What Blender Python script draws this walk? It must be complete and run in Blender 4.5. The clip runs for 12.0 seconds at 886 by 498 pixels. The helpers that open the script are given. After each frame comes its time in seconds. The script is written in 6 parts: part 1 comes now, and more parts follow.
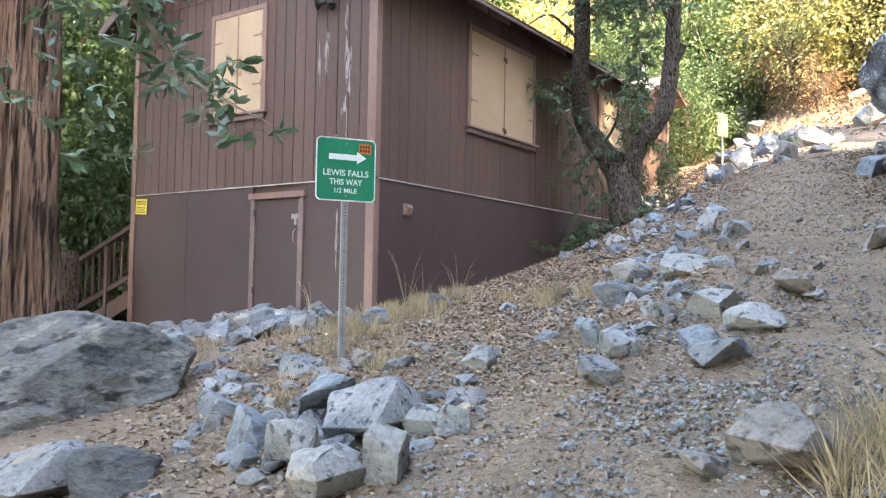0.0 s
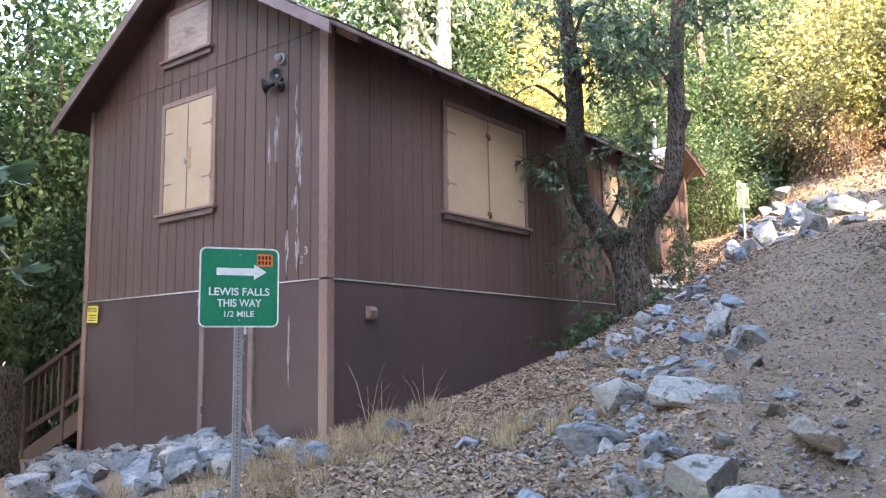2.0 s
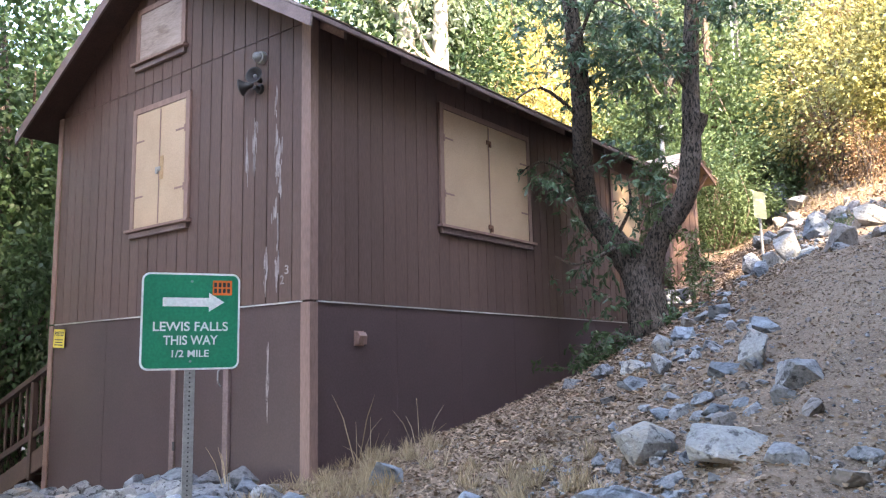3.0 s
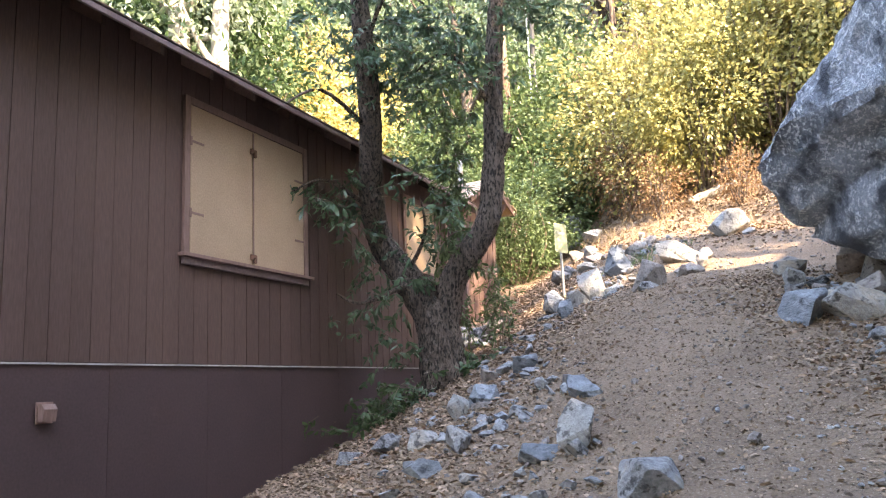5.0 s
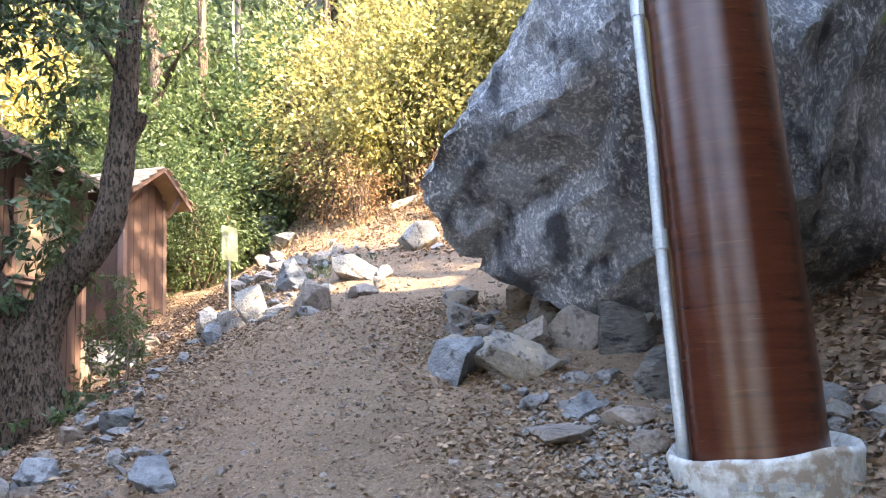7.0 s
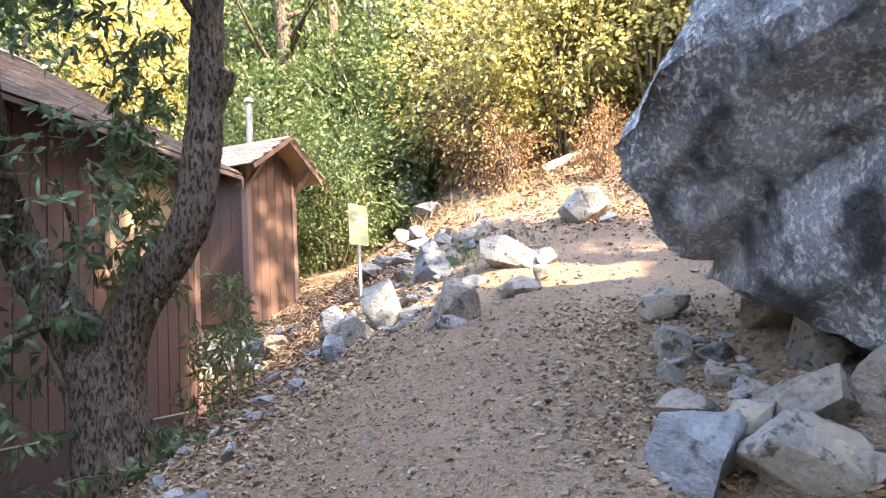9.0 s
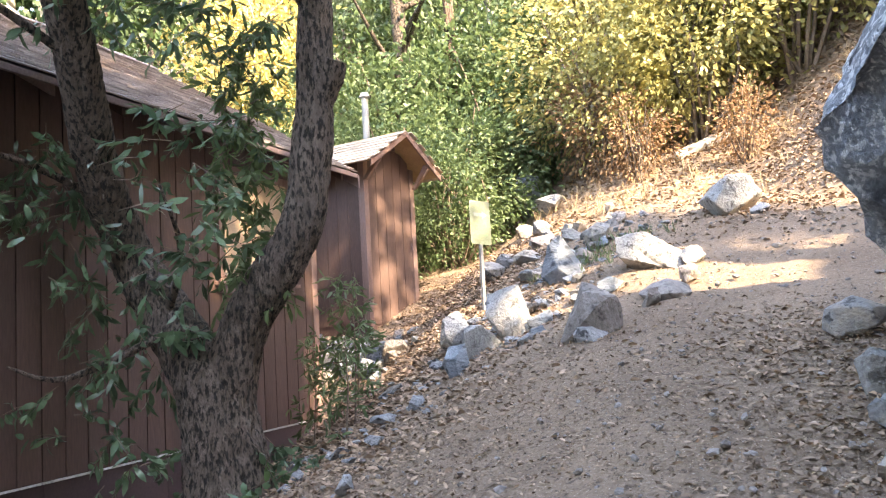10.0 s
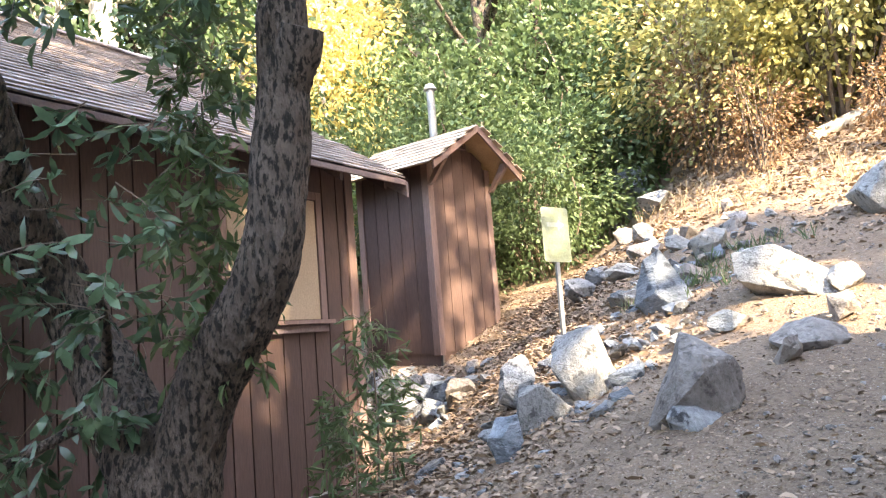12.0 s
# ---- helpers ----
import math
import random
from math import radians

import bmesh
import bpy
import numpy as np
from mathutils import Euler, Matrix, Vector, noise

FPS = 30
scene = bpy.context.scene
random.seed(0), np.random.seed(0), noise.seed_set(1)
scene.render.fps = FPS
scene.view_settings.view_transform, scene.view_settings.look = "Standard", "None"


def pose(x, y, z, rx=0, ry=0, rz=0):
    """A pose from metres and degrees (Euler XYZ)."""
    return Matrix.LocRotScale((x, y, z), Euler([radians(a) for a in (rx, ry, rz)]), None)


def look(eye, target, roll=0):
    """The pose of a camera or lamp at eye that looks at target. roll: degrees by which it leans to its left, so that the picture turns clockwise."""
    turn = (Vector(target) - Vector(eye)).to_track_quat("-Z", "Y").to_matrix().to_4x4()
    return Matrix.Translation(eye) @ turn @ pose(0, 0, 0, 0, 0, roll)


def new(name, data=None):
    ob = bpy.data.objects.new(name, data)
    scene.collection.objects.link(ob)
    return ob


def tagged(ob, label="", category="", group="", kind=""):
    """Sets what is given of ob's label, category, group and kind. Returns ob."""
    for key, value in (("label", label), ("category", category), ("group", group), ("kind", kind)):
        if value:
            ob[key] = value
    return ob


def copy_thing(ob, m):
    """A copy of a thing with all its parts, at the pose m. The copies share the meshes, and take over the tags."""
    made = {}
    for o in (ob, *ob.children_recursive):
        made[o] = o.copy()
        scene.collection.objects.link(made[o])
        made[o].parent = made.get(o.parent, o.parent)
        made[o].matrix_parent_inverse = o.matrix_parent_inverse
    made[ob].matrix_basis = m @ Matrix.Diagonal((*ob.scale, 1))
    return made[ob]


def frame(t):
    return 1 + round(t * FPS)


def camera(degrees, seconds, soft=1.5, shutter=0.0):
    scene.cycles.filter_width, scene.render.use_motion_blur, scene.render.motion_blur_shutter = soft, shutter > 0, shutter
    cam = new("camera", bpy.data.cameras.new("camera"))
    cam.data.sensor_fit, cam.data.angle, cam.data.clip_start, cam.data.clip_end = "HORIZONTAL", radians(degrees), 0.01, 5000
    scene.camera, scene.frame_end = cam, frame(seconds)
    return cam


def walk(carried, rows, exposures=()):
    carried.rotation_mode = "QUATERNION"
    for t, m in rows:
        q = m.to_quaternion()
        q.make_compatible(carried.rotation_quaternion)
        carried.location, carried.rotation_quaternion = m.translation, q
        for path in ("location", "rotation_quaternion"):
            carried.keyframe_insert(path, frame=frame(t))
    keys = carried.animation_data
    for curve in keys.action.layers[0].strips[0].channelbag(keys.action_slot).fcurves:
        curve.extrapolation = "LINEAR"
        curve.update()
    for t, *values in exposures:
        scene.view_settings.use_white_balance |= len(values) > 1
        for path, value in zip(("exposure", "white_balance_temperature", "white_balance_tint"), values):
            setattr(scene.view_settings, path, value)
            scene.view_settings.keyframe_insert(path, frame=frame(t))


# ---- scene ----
cam = camera(58.2, 12.0, soft=1.2)
PATH = [
    (0, (0.401, -0.707, 1.712), (-0.745, 0.93, 1.796), 1.0),
    (0.5, (0.483, -0.268, 1.879), (-0.73, 1.316, 2.021), 0.2),
    (1, (0.408, 0.13, 1.92), (-0.819, 1.702, 2.077), 0.0),
    (1.5, (0.316, 0.464, 2.038), (-0.906, 2.035, 2.231), -0.3),
    (2, (0.227, 0.933, 2.182), (-0.983, 2.503, 2.447), -0.9),
    (2.5, (-0.017, 1.31, 2.226), (-1.225, 2.879, 2.507), -1.1),
    (2.7, (-0.139, 1.454, 2.285), (-1.348, 3.021, 2.572), -1.2),
    (4.3, (-0.919, 2.818, 2.671), (-2.016, 4.458, 2.995), -0.9),
    (4.5, (-0.986, 2.998, 2.688), (-2.027, 4.674, 3.014), -1.1),
    (5, (-1.074, 3.482, 2.75), (-1.842, 5.296, 3.094), -2.5),
    (5.5, (-1.036, 4.036, 2.849), (-1.458, 5.96, 3.195), -3.1),
    (6, (-0.799, 4.428, 2.934), (-0.948, 6.395, 3.262), -3.5),
    (6.5, (-0.655, 4.816, 3.048), (-0.766, 6.788, 3.36), -2.9),
    (7, (-0.645, 5.281, 3.227), (-0.763, 7.256, 3.524), -2.7),
    (7.2, (-0.608, 5.442, 3.234), (-0.728, 7.417, 3.524), -2.7),
    (8.8, (-1.038, 7.188, 3.742), (-1.487, 9.127, 3.939), -3.5),
    (9, (-1.052, 7.368, 3.811), (-1.542, 9.297, 4.016), -3.3),
    (9.5, (-1.135, 7.635, 3.873), (-1.833, 9.499, 4.074), -3.1),
    (10, (-1.321, 7.988, 3.973), (-2.093, 9.822, 4.174), -3.4),
    (10.5, (-1.424, 8.511, 4.078), (-2.302, 10.296, 4.282), -3.7),
    (11, (-1.516, 8.83, 4.15), (-2.486, 10.567, 4.354), -3.9),
    (11.5, (-1.577, 9.258, 4.242), (-2.589, 10.97, 4.455), -4.0),
    (12, (-1.584, 9.768, 4.337), (-2.611, 11.471, 4.55), -4.5),
]
EXPOSURES = [(0.0, 4.46, 8000, 12), (1.5, 4.33, 7300, 15), (2.5, 4.10, 7300, 17), (5.0, 4.11, 8000, 17), (9.0, 4.14, 8100, 18), (11.0, 4.10, 7800, 13), (12.0, 4.1, 7700, 13)]
walk(cam, [(t, look(eye, target, roll)) for t, eye, target, roll in PATH], exposures=EXPOSURES)

# ---- sky and sun ----
SUN_FROM = Vector((0.74, -0.36, 0.62)).normalized()
world = bpy.data.worlds.new("sky")
scene.world = world
world.use_nodes = True
sky = world.node_tree.nodes.new("ShaderNodeTexSky")
sky.sky_type = "NISHITA"
sky.sun_disc = False
sky.sun_elevation = math.asin(SUN_FROM.z)
sky.sun_rotation = math.atan2(SUN_FROM.x, SUN_FROM.y)
world.node_tree.nodes["Background"].inputs["Strength"].default_value = 0.15
world.node_tree.links.new(sky.outputs["Color"], world.node_tree.nodes["Background"].inputs["Color"])
sun_data = bpy.data.lights.new("sun", "SUN")
sun_data.energy, sun_data.angle, sun_data.color = 2.0, radians(0.6), (1.0, 0.9, 0.72)
sun = new("sun", sun_data)
sun.matrix_world = look(SUN_FROM * 60, (0, 0, 0))


# ---- materials ----
def mat(name, low, high, scale=4.0, fine=40.0, rough=0.8, bump=0.3, bump_dist=0.02, metal=0.0, stretch=(1, 1, 1), vary=0.12, spot=None, spot_scale=2.0, spot_low=0.58, spot_high=0.68, translucent=0.0, detail=6.0, world_space=True, spot2=None, spot2_scale=20.0, spot2_low=0.58, spot2_high=0.64):
    """Two scales of noise between two colours, a stain colour on top, random tone per piece, and a bump."""
    m = bpy.data.materials.new(name)
    m.use_nodes = True
    nt = m.node_tree
    n, l = nt.nodes, nt.links
    bsdf = n["Principled BSDF"]
    bsdf.inputs["Roughness"].default_value = rough
    bsdf.inputs["Metallic"].default_value = metal
    co = n.new("ShaderNodeTexCoord")
    if world_space:
        geo = n.new("ShaderNodeNewGeometry")
        src = geo.outputs["Position"]
    else:
        src = co.outputs["Object"]
    mp = n.new("ShaderNodeMapping")
    mp.inputs["Scale"].default_value = stretch
    l.new(src, mp.inputs["Vector"])

    def noise_tex(sc, det=detail, ro=0.6):
        t = n.new("ShaderNodeTexNoise")
        t.inputs["Scale"].default_value, t.inputs["Detail"].default_value, t.inputs["Roughness"].default_value = sc, det, ro
        l.new(mp.outputs["Vector"], t.inputs["Vector"])
        return t.outputs["Fac"]

    def mix(fac, a, b, kind="MIX"):
        x = n.new("ShaderNodeMix")
        x.data_type, x.blend_type = "RGBA", kind
        for sock, v in ((x.inputs["Factor"], fac), (x.inputs[6], a), (x.inputs[7], b)):
            if isinstance(v, bpy.types.NodeSocket):
                l.new(v, sock)
            elif isinstance(v, (tuple, list)):
                sock.default_value = (*v, 1)
            else:
                sock.default_value = v
        return x.outputs[2]

    def ramp(fac, lo, hi):
        r = n.new("ShaderNodeMapRange")
        r.inputs["From Min"].default_value, r.inputs["From Max"].default_value = lo, hi
        l.new(fac, r.inputs["Value"])
        return r.outputs["Result"]

    big, small = noise_tex(scale), noise_tex(fine)
    c = mix(ramp(big, 0.35, 0.65), low, high)
    grain = ramp(small, 0.3, 0.7)
    c = mix(0.35, c, mix(grain, tuple(v * 0.55 for v in low), tuple(min(1, v * 1.3) for v in high)))
    if spot:
        c = mix(ramp(noise_tex(spot_scale, 8, 0.65), spot_low, spot_high), c, spot)
    if spot2:
        c = mix(ramp(noise_tex(spot2_scale, 5, 0.6), spot2_low, spot2_high), c, spot2)
    info = n.new("ShaderNodeObjectInfo")
    isl = n.new("ShaderNodeNewGeometry")
    add = n.new("ShaderNodeMath")
    add.operation = "ADD"
    l.new(info.outputs["Random"], add.inputs[0])
    l.new(isl.outputs["Random Per Island"], add.inputs[1])
    rnd = n.new("ShaderNodeMath")
    rnd.operation = "FRACT"
    l.new(add.outputs[0], rnd.inputs[0])
    hsv = n.new("ShaderNodeHueSaturation")
    l.new(c, hsv.inputs["Color"])
    mr = n.new("ShaderNodeMapRange")
    mr.inputs["To Min"].default_value, mr.inputs["To Max"].default_value = 1 - vary, 1 + vary
    l.new(rnd.outputs[0], mr.inputs["Value"])
    l.new(mr.outputs["Result"], hsv.inputs["Value"])
    l.new(hsv.outputs["Color"], bsdf.inputs["Base Color"])
    if bump:
        b = n.new("ShaderNodeBump")
        b.inputs["Strength"].default_value, b.inputs["Distance"].default_value = bump, bump_dist
        hgt = n.new("ShaderNodeMath")
        hgt.operation = "ADD"
        l.new(big, hgt.inputs[0])
        l.new(small, hgt.inputs[1])
        l.new(hgt.outputs[0], b.inputs["Height"])
        l.new(b.outputs["Normal"], bsdf.inputs["Normal"])
    if translucent:
        tr = n.new("ShaderNodeBsdfTranslucent")
        l.new(hsv.outputs["Color"], tr.inputs["Color"])
        ms = n.new("ShaderNodeMixShader")
        ms.inputs[0].default_value = translucent
        l.new(bsdf.outputs[0], ms.inputs[1])
        l.new(tr.outputs[0], ms.inputs[2])
        l.new(ms.outputs[0], n["Material Output"].inputs["Surface"])
    return m


M_DIRT = mat("trail_dirt", (0.150, 0.100, 0.068), (0.272, 0.193, 0.135), 0.9, 48, 0.95, 0.9, 0.03, vary=0.0, spot=(0.09, 0.062, 0.044), spot_scale=26, spot_low=0.56, spot_high=0.64, spot2=(0.38, 0.31, 0.24), spot2_scale=75, spot2_low=0.60, spot2_high=0.66, detail=9)
M_ROCK = mat("grey_rock", (0.105, 0.11, 0.12), (0.30, 0.305, 0.31), 3.0, 42, 0.85, 0.8, 0.03, vary=0.24, spot=(0.33, 0.275, 0.21), spot_scale=2.2, spot_low=0.59, spot_high=0.73, spot2=(0.05, 0.051, 0.055), spot2_scale=15, spot2_low=0.55, spot2_high=0.63, detail=10)
M_BOULDER = mat("speckled_boulder_rock", (0.10, 0.12, 0.15), (0.40, 0.44, 0.49), 1.1, 48, 0.55, 1.0, 0.05, vary=0.0, stretch=(1.3, 1.3, 0.75), spot=(0.58, 0.61, 0.64), spot_scale=24, spot_low=0.52, spot_high=0.58, spot2=(0.05, 0.058, 0.072), spot2_scale=2.6, spot2_low=0.50, spot2_high=0.64, detail=15)
M_DARKROCK = mat("dark_boulder_rock", (0.055, 0.058, 0.060), (0.20, 0.197, 0.185), 1.4, 22, 0.85, 1.0, 0.06, vary=0.05, spot=(0.27, 0.255, 0.225), spot_scale=4, spot_low=0.57, spot_high=0.68, spot2=(0.022, 0.024, 0.026), spot2_scale=5, spot2_low=0.53, spot2_high=0.63, stretch=(0.8, 0.8, 1.7), detail=11)
M_SIDING = mat("brown_siding_paint", (0.086, 0.051, 0.043), (0.124, 0.076, 0.063), 1.2, 60, 0.6, 0.3, 0.005, stretch=(1, 1, 0.15), vary=0.09)
M_TRIM = mat("faded_trim_paint", (0.20, 0.125, 0.105), (0.28, 0.18, 0.15), 2, 50, 0.6, 0.25, 0.004, stretch=(1, 1, 0.2), vary=0.06)
M_SHUTTER = mat("tan_shutter_paint", (0.43, 0.31, 0.205), (0.50, 0.37, 0.25), 2, 60, 0.6, 0.15, 0.003, vary=0.03)
M_DARKWOOD = mat("dark_stained_wood", (0.06, 0.036, 0.032), (0.10, 0.06, 0.05), 3, 50, 0.7, 0.3, 0.005, stretch=(1, 1, 0.3), vary=0.1)
M_SHINGLE = mat("weathered_shingle", (0.188, 0.144, 0.125), (0.362, 0.300, 0.269), 3, 45, 0.9, 0.5, 0.008, vary=0.3)
# spot2 puts the shade of the furrows into the bark colour
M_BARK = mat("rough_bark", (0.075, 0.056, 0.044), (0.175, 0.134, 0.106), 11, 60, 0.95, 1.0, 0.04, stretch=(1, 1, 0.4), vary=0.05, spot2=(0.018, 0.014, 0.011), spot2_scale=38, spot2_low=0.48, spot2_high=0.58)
# spot2 again paints furrow shade, drawn out along the trunk
M_REDBARK = mat("fibrous_red_bark", (0.10, 0.066, 0.050), (0.30, 0.205, 0.155), 5, 30, 0.95, 1.0, 0.06, stretch=(1, 1, 0.10), vary=0.05, spot2=(0.022, 0.013, 0.010), spot2_scale=10, spot2_low=0.49, spot2_high=0.56)
M_PALEBARK = mat("pale_bark", (0.28, 0.24, 0.2), (0.5, 0.45, 0.38), 5, 30, 0.9, 0.6, 0.02, stretch=(1, 1, 0.3), vary=0.1)
M_RUST = mat("rusted_steel", (0.046, 0.013, 0.008), (0.082, 0.024, 0.013), 2.5, 60, 0.09, 0.3, 0.003, metal=0.0, stretch=(0.6, 0.6, 9.0), vary=0.0, spot=(0.14, 0.065, 0.038), spot_scale=7, spot_low=0.62, spot_high=0.75, spot2=(0.024, 0.009, 0.006), spot2_scale=3, spot2_low=0.56, spot2_high=0.75)
M_CONDUIT = mat("galvanised_conduit", (0.34, 0.40, 0.44), (0.50, 0.56, 0.60), 6, 60, 0.45, 0.1, 0.002, metal=0.3, vary=0.0)
M_STEEL = mat("galvanised_post", (0.24, 0.24, 0.235), (0.36, 0.36, 0.35), 8, 70, 0.55, 0.1, 0.002, metal=0.2, vary=0.0)
M_BLACK = mat("black_metal", (0.018, 0.018, 0.02), (0.04, 0.04, 0.042), 8, 60, 0.5, 0.1, 0.002, vary=0.0)
M_GREEN = mat("green_sign_sheeting", (0.0, 0.20, 0.105), (0.004, 0.235, 0.125), 3, 60, 0.45, 0.0, vary=0.0)
M_WHITE = mat("white_sign_sheeting", (0.70, 0.72, 0.70), (0.80, 0.82, 0.80), 3, 60, 0.5, 0.0, vary=0.0)
M_ORANGE = mat("orange_sticker", (0.80, 0.16, 0.03), (0.88, 0.22, 0.05), 5, 60, 0.5, 0.0, vary=0.0)
M_YELLOW = mat("yellow_sign", (0.70, 0.56, 0.05), (0.78, 0.64, 0.10), 5, 60, 0.5, 0.0, vary=0.0)
M_PALESIGN = mat("pale_green_sign_paint", (0.36, 0.39, 0.23), (0.46, 0.47, 0.30), 6, 60, 0.5, 0.0, vary=0.0)
M_LEAF = mat("dark_green_leaf", (0.038, 0.075, 0.028), (0.082, 0.135, 0.05), 1.5, 12, 0.6, 0.0, vary=0.3, translucent=0.35)
M_LEAF_MID = mat("green_leaf", (0.066, 0.112, 0.045), (0.145, 0.20, 0.088), 0.5, 6, 0.5, 0.0, vary=0.28, translucent=0.4)
M_LEAF_YEL = mat("yellow_green_leaf", (0.235, 0.24, 0.085), (0.47, 0.425, 0.175), 0.5, 6, 0.36, 0.0, vary=0.35, translucent=0.45, spot=(0.36, 0.25, 0.13), spot_scale=0.45)
M_LEAF_DRY = mat("dry_leaf", (0.20, 0.11, 0.06), (0.38, 0.24, 0.13), 1.0, 8, 0.8, 0.0, vary=0.45, translucent=0.25)
M_LEAF_BAY = mat("glossy_bay_leaf", (0.055, 0.105, 0.06), (0.11, 0.18, 0.095), 3, 20, 0.32, 0.0, vary=0.3, translucent=0.25)
M_GRASS = mat("dry_grass", (0.30, 0.22, 0.13), (0.47, 0.37, 0.24), 3, 20, 0.8, 0.0, vary=0.3, translucent=0.25)
M_LITTER = mat("fallen_leaf_litter", (0.125, 0.08, 0.052), (0.34, 0.24, 0.165), 8, 30, 0.85, 0.0, vary=0.5)
M_TWIG = mat("twig_wood", (0.10, 0.075, 0.055), (0.22, 0.17, 0.13), 8, 40, 0.9, 0.3, 0.004, vary=0.2)

M_SKIRT = mat("smooth_brown_paint", (0.060, 0.038, 0.039), (0.082, 0.051, 0.051), 0.8, 45, 0.6, 0.15, 0.004, vary=0.05, spot=(0.11, 0.075, 0.07), spot_scale=3.5, spot_low=0.66, spot_high=0.8)
M_STRIP = mat("chalky_white_strip", (0.38, 0.36, 0.34), (0.62, 0.60, 0.57), 6, 50, 0.7, 0.1, 0.002, vary=0.1)
M_TRIM_GREY = mat("weathered_greybrown_trim", (0.15, 0.105, 0.10), (0.25, 0.185, 0.175), 3, 50, 0.7, 0.3, 0.004, vary=0.1)
M_RAWWOOD = mat("bare_pale_wood", (0.36, 0.23, 0.12), (0.50, 0.34, 0.19), 4, 60, 0.7, 0.2, 0.003, vary=0.1)
M_GREYWOOD = mat("weathered_grey_wood", (0.10, 0.085, 0.075), (0.20, 0.175, 0.155), 4, 60, 0.85, 0.4, 0.004, stretch=(0.3, 1, 1), vary=0.15)
M_RUSTY = mat("rusty_iron", (0.10, 0.045, 0.025), (0.20, 0.10, 0.06), 20, 90, 0.7, 0.3, 0.002, vary=0.1)
M_PEEL = mat("peeled_bare_wood", (0.20, 0.165, 0.165), (0.36, 0.325, 0.32), 9, 60, 0.8, 0.2, 0.002, vary=0.2)
M_GREYMETAL = mat("grey_metal", (0.16, 0.17, 0.18), (0.28, 0.29, 0.30), 9, 60, 0.4, 0.05, 0.002, vary=0.0)
# lit copy of M_SHINGLE: sunlight on the outhouse roof is in the colour
M_SHINGLE_LIT = mat("sunlit_shingle", (0.375, 0.275, 0.200), (0.625, 0.500, 0.388), 3, 45, 0.9, 0.5, 0.006, vary=0.25)
M_PALEWHITE = mat("faded_white_marking", (0.52, 0.54, 0.42), (0.60, 0.61, 0.49), 6, 60, 0.5, 0.0, vary=0.0)
M_PALEGREEN = mat("faded_green_marking", (0.26, 0.42, 0.22), (0.38, 0.52, 0.30), 9, 40, 0.5, 0.0, vary=0.1)
M_COLLAR = mat("pale_dusty_concrete", (0.36, 0.38, 0.38), (0.58, 0.62, 0.63), 5, 30, 0.85, 0.4, 0.01, vary=0.0, spot=(0.26, 0.22, 0.18), spot_scale=5, spot_low=0.52, spot_high=0.62)
M_FADEDINK = mat("faded_grey_print", (0.20, 0.23, 0.25), (0.34, 0.37, 0.39), 20, 70, 0.7, 0.0, vary=0.0)
M_PALEROCK = mat("pale_dusty_rock", (0.165, 0.165, 0.163), (0.33, 0.325, 0.31), 3.0, 38, 0.9, 0.8, 0.03, vary=0.14, spot=(0.37, 0.30, 0.225), spot_scale=2.0, spot_low=0.52, spot_high=0.68, spot2=(0.085, 0.082, 0.08), spot2_scale=13, spot2_low=0.56, spot2_high=0.64, detail=10)
M_BROWNROCK = mat("brown_grey_rock", (0.14, 0.12, 0.108), (0.31, 0.275, 0.25), 3.0, 30, 0.9, 0.8, 0.03, vary=0.12, spot2=(0.08, 0.068, 0.06), spot2_scale=14, spot2_low=0.55, spot2_high=0.66, detail=9)
M_BLUEROCK = mat("blue_grey_rock", (0.085, 0.102, 0.122), (0.26, 0.285, 0.31), 4.0, 36, 0.8, 0.8, 0.03, vary=0.16, stretch=(1, 0.5, 1.4), spot=(0.40, 0.415, 0.42), spot_scale=5, spot_low=0.6, spot_high=0.68, spot2=(0.045, 0.052, 0.062), spot2_scale=9, spot2_low=0.54, spot2_high=0.64, detail=10)
# distance haze is put into this paler, bluer leaf colour
M_FARLEAF = mat("haze_tinted_green_leaf", (0.19, 0.25, 0.165), (0.33, 0.40, 0.28), 0.25, 3, 0.7, 0.0, vary=0.2, translucent=0.4)
M_GOLDLEAF = mat("golden_maple_leaf", (0.48, 0.40, 0.12), (0.66, 0.56, 0.24), 1, 6, 0.6, 0.0, vary=0.25, translucent=0.4)
M_PLY = mat("weathered_plywood", (0.26, 0.20, 0.17), (0.40, 0.32, 0.28), 3, 40, 0.8, 0.2, 0.003, stretch=(0.3, 1, 1.5), vary=0.0, spot=(0.20, 0.15, 0.13), spot_scale=4)


# ---- helpers of this scene ----
def obj(name, bm, material, parent=None, label="", smooth=False):
    me = bpy.data.meshes.new(name)
    bm.to_mesh(me)
    bm.free()
    me.materials.append(material)
    if smooth:
        me.polygons.foreach_set("use_smooth", [True] * len(me.polygons))
    ob = new(name, me)
    if parent:
        ob.parent = parent
    if label:
        tagged(ob, label)
    return ob


def part(name, bm, material, parent, label="", smooth=False):
    return obj(name, bm, material, parent, label, smooth)


def thing(name, m, label, category, group="", kind=""):
    ob = new(name)
    ob.empty_display_size = 0.1
    ob.matrix_basis = m
    return tagged(ob, label, category, group, kind)


def share(name, me, parent, m=None):
    """One more piece on shared mesh data."""
    ob = new(name, me)
    ob.parent = parent
    if m is not None:
        ob.matrix_basis = m
    return ob


